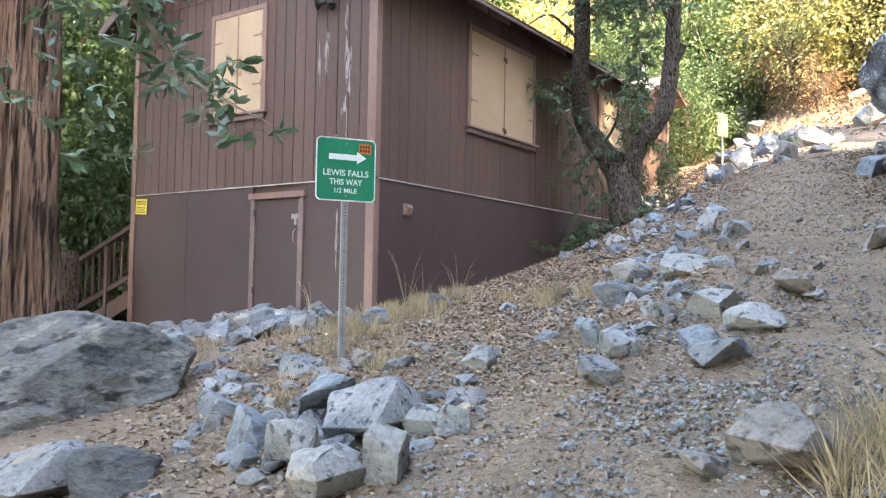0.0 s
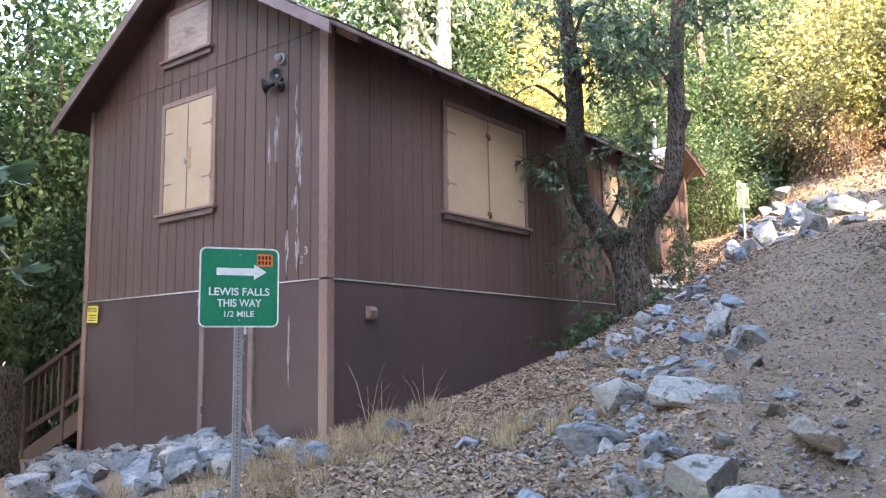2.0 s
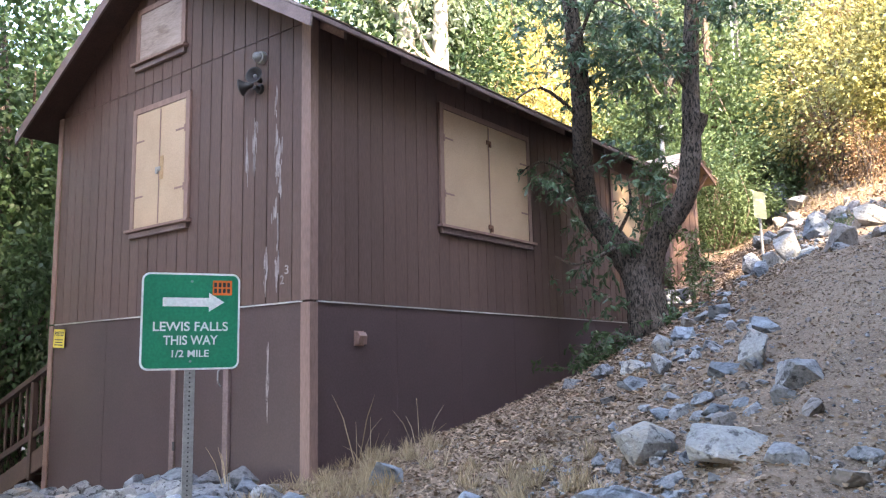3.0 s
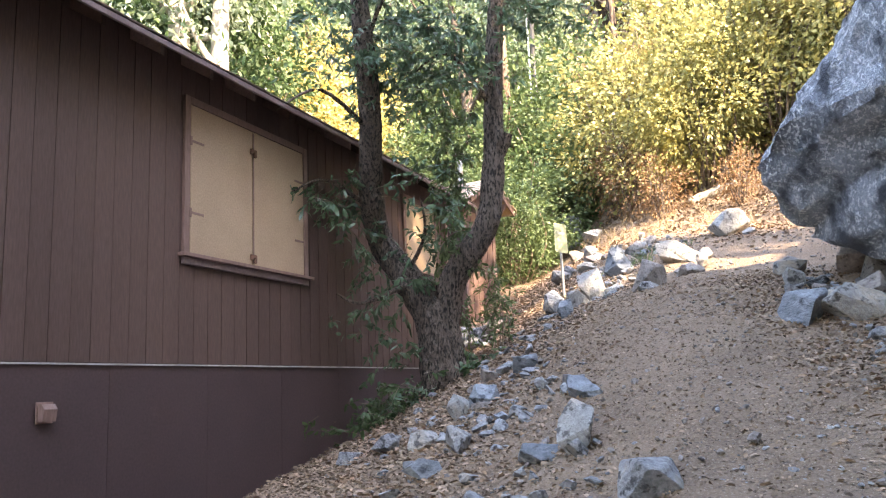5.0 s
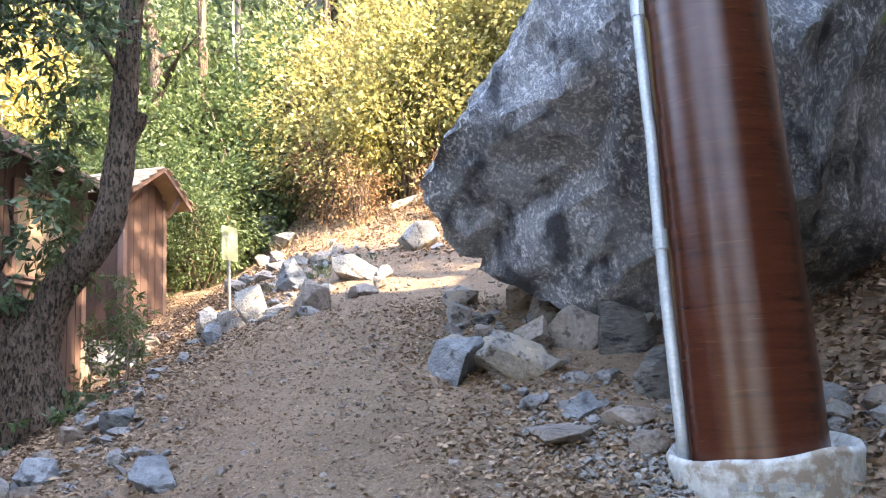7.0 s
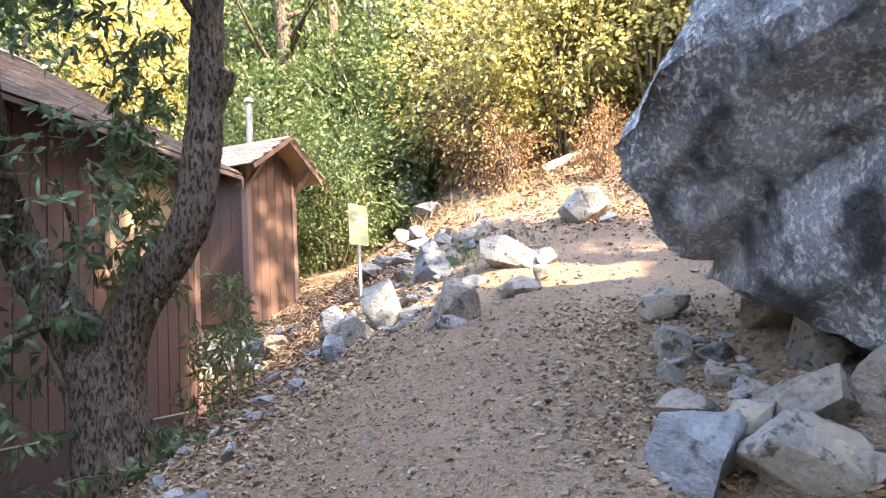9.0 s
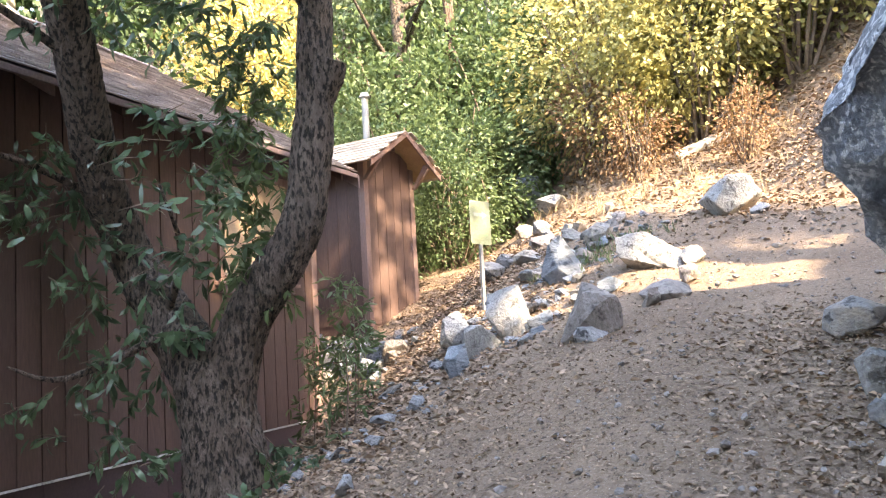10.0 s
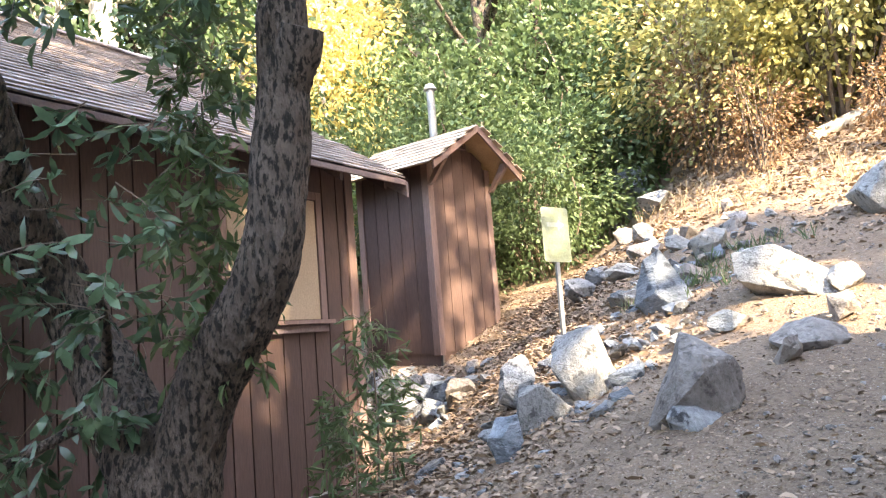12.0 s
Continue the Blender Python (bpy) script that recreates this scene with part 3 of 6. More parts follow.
def text_mesh(txt, size, width=None, depth=0.0006):
    cu = bpy.data.curves.new("lettering", "FONT")
    cu.body, cu.size, cu.align_x, cu.align_y, cu.extrude = txt, size, "CENTER", "CENTER", depth
    cu.offset = size * 0.018
    ob = bpy.data.objects.new("lettering", cu)
    scene.collection.objects.link(ob)
    bpy.context.view_layer.update()
    me = bpy.data.meshes.new_from_object(ob.evaluated_get(bpy.context.evaluated_depsgraph_get()))
    bpy.data.objects.remove(ob)
    bpy.data.curves.remove(cu)
    if width:
        xs = [v.co.x for v in me.vertices]
        f, mid = width / (max(xs) - min(xs)), (max(xs) + min(xs)) / 2
        for v in me.vertices:
            v.co.x = (v.co.x - mid) * f
    return me


def lettering(name, txt, size, width, m, material, parent):
    me = text_mesh(txt, size, width)
    me.materials.clear()
    me.materials.append(material)
    ob = new(name, me)
    ob.parent = parent
    ob.matrix_basis = m @ pose(0, 0, 0, 90)
    return ob


def plate(bm, w, h, r, y0, y1, seg=5):
    """A rounded plate standing in the x-z plane."""
    out = []
    for cx, cz, a0 in ((w / 2 - r, h / 2 - r, 0), (-w / 2 + r, h / 2 - r, 90), (-w / 2 + r, -h / 2 + r, 180), (w / 2 - r, -h / 2 + r, 270)):
        for k in range(seg + 1):
            a = radians(a0 + 90 * k / seg)
            out.append((cx + r * math.cos(a), cz + r * math.sin(a)))
    prism(bm, out, "y", y0, y1)


for figure, fx, fz in (("3", -6.57, 3.40), ("2", -6.64, 3.30)):
    lettering("lettering", figure, 0.13, 0.06, pose(fx, CY0 - 0.0062, fz), M_PEEL, cabin)

posted = thing("warning_sign", pose(-11.17, CY0 - 0.028, 2.87, 0, 3, 0), "small yellow posted sign with black lettering on the corner", "sign")
bm = bmesh.new()
plate(bm, 0.30, 0.25, 0.006, -0.004, 0.0, 2)
part("sign_plate", bm, M_YELLOW, posted)
lettering("lettering", "POSTED", 0.085, 0.24, pose(0, -0.0048, 0.06), M_BLACK, posted)
for k, w in enumerate((0.22, 0.20, 0.23)):
    box_part("lettering", (-w / 2, -0.0052, -0.025 - 0.035 * k), (w / 2, -0.0042, -0.012 - 0.035 * k), M_BLACK, posted, 0)

# ---- stairs beside the cabin ----
stairs = thing("outdoor_stairs", pose(0, 0, 0), "weathered dark wooden stairs with a slatted railing beside the cabin", "stairs")
for k in range(6):
    x = -14.3 + k * 0.44
    box_part("tread", (x, 7.75, 0.62 + k * 0.19), (x + 0.48, 9.0, 0.665 + k * 0.19), M_GREYWOOD, stairs)
    if k:
        box_part("riser", (x + 0.02, 7.80, 0.46 + k * 0.19), (x + 0.04, 8.95, 0.615 + k * 0.19), M_DARKWOOD, stairs)
for yy in (7.72, 9.02):
    bm = bmesh.new()
    prism(bm, [(-14.4, 0.30), (-11.5, 1.50), (-11.5, 1.80), (-14.4, 0.62)], "y", yy - 0.02, yy + 0.02)
    part("stringer", bm, M_DARKWOOD, stairs)
    bm = bmesh.new()
    prism(bm, [(-14.5, 1.74), (-11.55, 2.82), (-11.55, 2.90), (-14.5, 1.82)], "y", yy - 0.06, yy + 0.06)
    part("handrail", bm, M_DARKWOOD, stairs)
    bm = bmesh.new()
    prism(bm, [(-14.4, 0.90), (-11.55, 1.95), (-11.55, 2.04), (-14.4, 0.99)], "y", yy - 0.018, yy + 0.018)
    part("lower_rail", bm, M_DARKWOOD, stairs)
    for k in range(13):
        x = -14.35 + k * 0.225
        z = 0.99 + (x + 14.4) * 0.368
        wide = 0.045 if k % 6 == 0 else 0.018
        box_part("post" if k % 6 == 0 else "baluster", (x - wide, yy - wide, (z - 0.7) if k % 6 == 0 else z - 0.04), (x + wide, yy + wide, z + 0.77), M_DARKWOOD, stairs)
box_part("landing", (-11.9, 7.75, 1.72), (-11.47, 10.5, 1.77), M_GREYWOOD, stairs)
for x, y in ((-11.85, 7.8), (-11.85, 10.4)):
    box_part("post", (x - 0.05, y - 0.05, 0.3), (x + 0.05, y + 0.05, 1.718), M_DARKWOOD, stairs)

# ---- outhouse ----
outhouse = thing("outhouse", pose(-6.86, 18.26, 4.16, 0, 0, -9), "small brown wooden outhouse with shingled gable roof", "outhouse")
OW, OH, OS = 1.27, 2.40, 0.62


def oroof(y):
    return OH + 0.06 + OS * (OW / 2 - abs(y - OW / 2))


bm = bmesh.new()
prism(bm, [(0.02, -0.25), (OW - 0.02, -0.25), (OW - 0.02, OH), (OW / 2, oroof(OW / 2) - 0.03), (0.02, OH)], "x", -0.02, -0.10)
part("wall", bm, M_SIDING, outhouse)
bm = bmesh.new()
prism(bm, [(0.02, -0.25), (OW - 0.02, -0.25), (OW - 0.02, OH), (OW / 2, oroof(OW / 2) - 0.03), (0.02, OH)], "x", -OW + 0.02, -OW + 0.10)
part("wall", bm, M_SIDING, outhouse)
box_part("wall", (-OW + 0.10, 0.02, -0.25), (-0.10, 0.10, OH), M_SIDING, outhouse, 0)
box_part("wall", (-OW + 0.10, OW - 0.10, -0.25), (-0.10, OW - 0.02, OH), M_SIDING, outhouse, 0)
for k in range(5):
    a = 0.09 + k * 0.219
    b = a + 0.209
    bm = bmesh.new()
    prism(bm, [(a, -0.05), (b, -0.05), (b, min(oroof(b) - 0.02, OH + 0.22)), (a, min(oroof(a) - 0.02, OH + 0.22))], "x", -0.022, -0.002 + rng.uniform(-0.001, 0.002))
    part("siding_board", bm, M_SIDING, outhouse)
    box_part("siding_board", (-b, 0.002 + rng.uniform(-0.002, 0.001), -0.05), (-a, 0.022, OH), M_SIDING, outhouse, 0)
for a, b in (((-0.085, -0.024, -0.08), (0.026, 0.0, OH)), ((0.0, 0.0, -0.08), (0.026, 0.085, OH)), ((-0.02, OW - 0.085, -0.05), (0.026, OW + 0.024, OH)), ((-OW - 0.02, -0.024, -0.08), (-OW + 0.085, 0.0, OH))):
    box_part("corner_board", a, b, M_TRIM, outhouse, 0.004)
box_part("sill_beam", (-OW, 0.0225, -0.25), (0.02, 0.06, -0.06), M_GREYWOOD, outhouse)
box_part("gable_vent", (-0.006, OW / 2 - 0.2, OH + 0.23), (0.012, OW / 2 + 0.2, OH + 0.25), M_TRIM, outhouse)
for sg in (-1, 1):
    box_part("gable_vent", (-0.006, OW / 2 + sg * 0.2 - 0.015, OH + 0.23), (0.014, OW / 2 + sg * 0.2 + 0.015, OH + 0.33), M_TRIM, outhouse)
for sg in (-1, 1):
    y_e = OW / 2 + sg * (OW / 2 + 0.30)
    z_e = oroof(y_e)
    bm = bmesh.new()
    prism(bm, [(y_e, z_e), (OW / 2, oroof(OW / 2)), (OW / 2, oroof(OW / 2) + 0.03), (y_e, z_e + 0.03)], "x", -OW - 0.25, 0.36)
    deck = part("roof", bm, M_RAWWOOD, outhouse)
    bm = bmesh.new()
    prism(bm, [(y_e - sg * 0.0, z_e - 0.075), (OW / 2, oroof(OW / 2) - 0.075), (OW / 2, oroof(OW / 2) + 0.02), (y_e, z_e + 0.02)], "x", 0.362, 0.39)
    part("rake_board", bm, M_TRIM, outhouse, "tan rake board")
    # knee braces
    yb = 0.0 if sg < 0 else OW
    bm = bmesh.new()
    prism(bm, [(0.02, OH - 0.32), (0.08, OH - 0.32), (0.34, oroof(yb) - 0.10), (0.34, oroof(yb) - 0.02), (0.27, oroof(yb) - 0.02)], "y", yb - 0.03, yb + 0.03)
    part("brace", bm, M_TRIM, outhouse)
    sl = math.hypot(1, OS)
    for row in range(9):
        d0 = row * 0.125
        if d0 > (OW / 2 + 0.33):
            break
        for k in range(9):
            x = -OW - 0.27 + k * 0.215 + (row % 2) * 0.05
            bm = bmesh.new()
            box(bm, (x, -0.09, 0), (x + 0.21, 0.09, 0.011))
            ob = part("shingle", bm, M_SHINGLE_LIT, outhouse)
            yc = y_e - sg * (d0 * 0.93 - 0.03)
            ob.matrix_basis = pose(0, yc, oroof(yc) + 0.042 + 0.003 * rng.random(), sg * -math.degrees(math.atan(OS)) + sg * 5, 0, rng.uniform(-1.5, 1.5))
bm = bmesh.new()
bmesh.ops.create_cone(bm, segments=16, radius1=0.055, radius2=0.055, depth=0.75, cap_ends=True, matrix=pose(-0.42, OW / 2 + 0.06, 3.20))
part("vent_pipe", bm, M_STEEL, outhouse, "galvanised vent pipe", smooth=False)
bm = bmesh.new()
bmesh.ops.create_cone(bm, segments=16, radius1=0.095, radius2=0.06, depth=0.07, cap_ends=True, matrix=pose(-0.42, OW / 2 + 0.06, 3.61))
part("vent_cap", bm, M_STEEL, outhouse)

# ---- trail signs ----
sign = thing("trail_sign", pose(-4.19, 4.38, 0.93, 0, 0, 60), "green metal trail sign with white lettering on a steel post", "sign")
SZ = 1.735
bm = bmesh.new()
plate(bm, 0.535, 0.545, 0.045, 0.0, 0.003)
face = part("sign_plate", bm, M_WHITE, sign, "white-bordered sign plate")
face.matrix_basis = pose(0, 0, SZ)
bm = bmesh.new()
plate(bm, 0.513, 0.523, 0.036, -0.0012, 0.0)
part("sign_face", bm, M_GREEN, face)
bm = bmesh.new()
prism(bm, [(-0.155, 0.082), (0.095, 0.082), (0.095, 0.053), (0.18, 0.107), (0.095, 0.161), (0.095, 0.132), (-0.155, 0.132)], "y", -0.0022, -0.0012)
part("arrow", bm, M_WHITE, face)
lettering("lettering", "LEWIS FALLS", 0.072, 0.405, pose(0, -0.0022, -0.033), M_WHITE, face)
lettering("lettering", "THIS WAY", 0.072, 0.295, pose(0, -0.0022, -0.110), M_WHITE, face)
lettering("lettering", "1/2 MILE", 0.055, 0.200, pose(0, -0.0022, -0.184), M_WHITE, face)
bm = bmesh.new()
plate(bm, 0.108, 0.085, 0.004, -0.0022, -0.0012, 2)
st = part("sticker", bm, M_ORANGE, face, "orange sticker with dark lettering")
st.matrix_basis = pose(0.168, 0, 0.190)
for k in range(2):
    for j in range(4):
        box_part("sticker_mark", (-0.046 + j * 0.024, -0.0030, 0.004 - k * 0.034), (-0.030 + j * 0.024, -0.0022, 0.030 - k * 0.034), M_BLACK, st, 0)
for zz in (0.225, -0.225):
    bm = bmesh.new()
    bmesh.ops.create_cone(bm, segments=8, radius1=0.008, radius2=0.007, depth=0.006, cap_ends=True, matrix=pose(0, -0.003, zz, 90))
    part("bolt", bm, M_STEEL, face)
bm = bmesh.new()
for a, b in (((-0.028, 0.004, 0), (-0.022, 0.038, SZ + 0.26)), ((0.022, 0.004, 0), (0.028, 0.038, SZ + 0.26)), ((-0.022, 0.004, 0), (0.022, 0.009, SZ + 0.26))):
    box(bm, a, b)
post = part("post", bm, M_STEEL, sign, "galvanised U-channel post")
for k in range(50):
    zz = 0.2 + k * 0.0254
    if zz < SZ - 0.29:
        bm = bmesh.new()
        bmesh.ops.create_cone(bm, segments=6, radius1=0.005, radius2=0.005, depth=0.0012, cap_ends=True, matrix=pose(0, 0.0035, zz, 90))
        part("post_hole", bm, M_BLACK, post)

sign2 = thing("trail_marker", pose(-4.36, 16.33, 3.93, -2, 2, 65), "pale sun-bleached sign with green markings on a thin steel post", "sign")
bm = bmesh.new()
plate(bm, 0.32, 0.50, 0.03, -0.002, 0.002)
f2 = part("sign_plate", bm, M_PALESIGN, sign2)
f2.matrix_basis = pose(0, 0, 1.22)
bm = bmesh.new()
prism(bm, [(-0.10, 0.07), (0.03, 0.07), (0.03, 0.045), (0.11, 0.09), (0.03, 0.135), (0.03, 0.11), (-0.10, 0.11)], "y", -0.0032, -0.002)
part("arrow", bm, M_PALEWHITE, f2)
for z0, z1, a, b in ((-0.03, 0.0, -0.12, 0.02), (-0.09, -0.06, -0.09, 0.12), (-0.15, -0.13, -0.1, 0.1)):
    box_part("marking", (a, -0.0032, z0), (b, -0.002, z1), M_PALEGREEN, f2, 0)
bm = bmesh.new()
box(bm, (-0.02, 0.003, 0), (0.02, 0.007, 1.46))
box(bm, (-0.02, 0.007, 0), (-0.016, 0.03, 1.46))
box(bm, (0.016, 0.007, 0), (0.02, 0.03, 1.46))
part("post", bm, M_STEEL, sign2)

# ---- standing pipe in its concrete collar ----
pipe = thing("steel_pipe", pose(0.53, 9.12, 2.45, -6, 0.6, 0), "large rusted steel pipe rising from a pale concrete collar", "pipe")
bm = bmesh.new()
pr = 0.318
for z0, z1 in ((0.1, 6.5),):
    tube(bm, [(0, 0, z) for z in np.linspace(z0, z1, 60)], [pr * (1 + 0.004 * math.sin(i * 1.7)) for i in range(60)], 40)
part("pipe_body", bm, M_RUST, pipe, smooth=True)
bm = bmesh.new()
pts, rr = smooth_line([(-0.347, -0.06, 0.30), (-0.357, -0.06, 1.4), (-0.350, -0.06, 1.9), (-0.357, -0.06, 2.5), (-0.352, -0.06, 6.4)], [0.028] * 5, 5)
tube(bm, pts, rr, 12)
part("conduit", bm, M_CONDUIT, pipe, "bluish galvanised conduit", smooth=True)
for zz in (1.35, 2.62, 4.2):
    bm = bmesh.new()
    bmesh.ops.create_cone(bm, segments=14, radius1=0.035, radius2=0.035, depth=0.10, cap_ends=True, matrix=pose(-0.354, -0.06, zz))
    part("coupling", bm, M_CONDUIT, pipe)
collar = thing("concrete_collar", pose(0.55, 9.12, 2.34), "pale concrete collar in a torn printed form tube", "concrete base")
bm = bmesh.new()
rings = []
for r, z in ((0.43, -0.1), (0.425, 0.12), (0.42, 0.40), (0.43, 0.45), (0.415, 0.475), (0.385, 0.44), (0.32, 0.40), (0.1, 0.39)):
    ring = []
    for k in range(48):
        a = 2 * math.pi * k / 48
        w = 1 + 0.02 * noise.noise(Vector((math.cos(a) * 2, math.sin(a) * 2, z * 4)))
        dz = 0.035 * noise.noise(Vector((math.cos(a) * 1.5, math.sin(a) * 1.5, 3))) + 0.03 * math.cos(a - 0.6)
        ring.append(bm.verts.new((r * w * math.cos(a), r * w * math.sin(a), z + (dz if z > 0.3 else 0))))
    rings.append(ring)
for a, b in zip(rings, rings[1:]):
    for k in range(48):
        bm.faces.new((a[k], a[(k + 1) % 48], b[(k + 1) % 48], b[k]))
bm.faces.new(rings[-1])
part("collar_body", bm, M_COLLAR, collar, smooth=True)


def bent_text(txt, size, width, z, material, ang0):
    me = text_mesh(txt, size, width, 0.0005)
    me.materials.clear()
    me.materials.append(material)
    for v in me.vertices:
        a = radians(ang0) + v.co.x / 0.43
        r = 0.436 + v.co.z
        v.co = Vector((r * math.cos(a), r * math.sin(a), z + v.co.y))
    ob = new("lettering", me)
    ob.parent = collar


bent_text("CONSTRUCTION & INDUSTRIAL", 0.036, 0.40, 0.275, M_FADEDINK, -98)
for k in range(6):
    me = bpy.data.meshes.new("print_bar")
    bm = bmesh.new()
    for a0 in np.linspace(-122 + k * 8, -117 + k * 8, 3):
        for zz in (0.33, 0.365 - 0.008 * (k % 2)):
            bm.verts.new((0.4355 * math.cos(radians(a0)), 0.4355 * math.sin(radians(a0)), zz))
    bm.verts.ensure_lookup_table()
    for i in (0, 2):
        bm.faces.new([bm.verts[j] for j in (i, i + 2, i + 3, i + 1)])
    part("lettering", bm, M_FADEDINK, collar)

# ---- rocks ----
def rock_bmesh(seed, sub=3, planes=17, lo=0.46, hi=0.80, rough=0.035):
    """A stone of radius about 1, its faces cut flat."""
    r = np.random.default_rng(seed)
    bm = bmesh.new()
    bmesh.ops.create_icosphere(bm, subdivisions=sub, radius=1.0)
    cuts = []
    for _ in range(planes):
        n = Vector(r.normal(size=3)).normalized()
        cuts.append((n, r.uniform(lo, hi)))
    o = Vector(r.uniform(-50, 50, 3))
    for v in bm.verts:
        for n, d in cuts:
            k = v.co.dot(n) - d
            if k > 0:
                v.co -= n * k
        q = v.co
        v.co = q + q.normalized() * (rough * noise.noise(q * 2.1 + o) + rough * 0.5 * noise.noise(q * 6 + o))
    return bm


def broken_stone(seed, corners=13, longest=0.14):
    """A quarried-looking stone: few flat faces, chipped edges, a crack or two."""
    r = np.random.default_rng(seed)
    bm = bmesh.new()
    for _ in range(corners):
        p = Vector(r.normal(size=3)).normalized() * r.uniform(0.92, 1.08)
        bm.verts.new((p.x, p.y * 0.95, max(-0.75, min(0.85, p.z))))
    g = bmesh.ops.convex_hull(bm, input=bm.verts)
    bmesh.ops.delete(bm, geom=[e for e in g["geom_interior"] if isinstance(e, bmesh.types.BMVert)], context="VERTS")
    bmesh.ops.dissolve_limit(bm, angle_limit=radians(22), verts=bm.verts, edges=bm.edges)
    bmesh.ops.bevel(bm, geom=list(bm.edges), offset=0.045, segments=2, profile=0.6, affect="EDGES", clamp_overlap=True)
    bmesh.ops.triangulate(bm, faces=bm.faces)
    for _ in range(4):
        es = [e for e in bm.edges if e.calc_length() > longest]
        if not es:
            break
        bmesh.ops.subdivide_edges(bm, edges=es, cuts=1, use_grid_fill=False)
        bmesh.ops.triangulate(bm, faces=[f for f in bm.faces if len(f.verts) > 3])
    o = Vector(r.uniform(-50, 50, 3))
    cn = Vector(r.normal(size=3)).normalized()
    for v in bm.verts:
        q = v.co.copy()
        crack = abs(q.dot(cn) - 0.2 + 0.15 * noise.noise(q * 1.7 + o))
        v.co = q + q.normalized() * (0.05 * noise.noise(q * 1.8 + o) + 0.028 * noise.noise(q * 4.5 + o) + 0.014 * noise.noise(q * 11 + o) - 0.035 * max(0.0, 1 - crack / 0.07))
    bmesh.ops.recalc_face_normals(bm, faces=bm.faces)
    return bm


def finish(bm, material, angle=17):
    me = bpy.data.meshes.new("rock")
    bm.to_mesh(me)
    bm.free()
    me.materials.append(material)
    me.polygons.foreach_set("use_smooth", [True] * len(me.polygons))
    me.set_sharp_from_angle(angle=radians(angle))
    return me


ROCK_MESHES = {}
for key, material in (("grey", M_ROCK), ("pale", M_PALEROCK), ("brown", M_BROWNROCK), ("blue", M_BLUEROCK), ("dark", M_DARKROCK)):
    ROCK_MESHES[key] = [finish(broken_stone(100 + 10 * len(ROCK_MESHES) + k), material, 24) for k in range(7)]
SMALL_MESHES = {}
for key, material in (("grey", M_ROCK), ("pale", M_PALEROCK), ("brown", M_BROWNROCK), ("blue", M_BLUEROCK)):
    SMALL_MESHES[key] = [finish(broken_stone(400 + 10 * len(SMALL_MESHES) + k, 14, 0.5), material, 24) for k in range(6)]
TONE = {"grey": "angular grey stone", "pale": "pale dusty angular stone", "brown": "brownish-grey broken stone", "blue": "blue-grey veined stone", "dark": "dark grey boulder"}
PLACE = {"pile": "in the pile beside the trail sign", "slope": "on the slope below the trail", "border": "in the rough border of the trail", "foot": "at the foot of the great boulder", "upper": "in the bank beside the upper trail", "footing": "along the cabin's foot", "outhouse": "in the heap under the outhouse", "bank": "along the foot of the steep bank"}


def rocks(group, rows, tones):
    r = np.random.default_rng(len(group) * 7 + 1)
    for i, (x, y, w, h) in enumerate(rows):
        tone = tones[i % len(tones)]
        me = SMALL_MESHES[tone][int(r.integers(6))] if w < 0.24 and tone in SMALL_MESHES else ROCK_MESHES[tone][int(r.integers(7))]
        z = ground_at(x, y)
        big = "large " if w > 0.45 else ("small " if w < 0.24 else "")
        ob = tagged(new("rock", me), big + TONE[tone] + " " + PLACE[group], "rock", group="stones " + PLACE[group])
        sx, sz = w * 0.65, h * 0.80
        # the row gives the stone's near foot: its middle lies a little uphill of it
        ob.matrix_basis = Matrix.LocRotScale((x - 0.12 * w, y + 0.22 * w, z + sz * 0.38), Euler((r.uniform(-0.35, 0.35), r.uniform(-0.35, 0.35), r.uniform(0, 6.28))), (sx * r.uniform(0.95, 1.1), sx * r.uniform(0.75, 1.0), sz))


rocks("pile", [(-3.13, 2.97, 0.48, 0.35), (-2.49, 2.72, 0.52, 0.35), (-3.95, 2.89, 0.32, 0.29), (-2.64, 2.27, 0.37, 0.28), (-3.20, 2.45, 0.41, 0.25), (-2.18, 2.02, 0.37, 0.26), (-1.94, 2.21, 0.31, 0.27), (-2.18, 2.82, 0.23, 0.18), (-2.30, 3.30, 0.26, 0.12), (-4.28, 3.95, 0.37, 0.18), (-3.79, 4.16, 0.27, 0.15), (-2.63, 4.13, 0.37, 0.14)], ("blue", "grey", "blue", "grey", "blue", "pale", "pale", "pale", "grey", "grey", "brown", "pale",))
rocks("pile", [(-3.56, 1.78, 0.54, 0.24), (-3.85, 1.54, 0.57, 0.32), (-3.34, 4.08, 0.26, 0.10), (-3.75, 2.55, 0.19, 0.12), (-3.65, 3.05, 0.12, 0.12), (-0.26, 2.55, 0.40, 0.26), (-0.56, 2.44, 0.26, 0.11)], ("dark", "grey", "grey", "brown", "pale", "brown", "brown",))
rocks("slope", [(-1.94, 4.52, 0.26, 0.24), (-1.43, 3.81, 0.32, 0.18), (-1.35, 3.36, 0.35, 0.14), (-2.20, 5.64, 0.48, 0.20), (-2.58, 6.80, 0.43, 0.24), (-1.84, 6.31, 0.43, 0.20), (-1.01, 3.94, 0.29, 0.17), (-0.82, 3.73, 0.34, 0.17), (-0.81, 4.37, 0.32, 0.19), (-1.11, 4.59, 0.30, 0.20), (-1.47, 4.59, 0.19, 0.15), (-0.62, 5.24, 0.46, 0.13)], ("blue", "grey", "grey", "blue", "pale", "pale", "blue", "grey", "pale", "pale", "grey", "brown",))
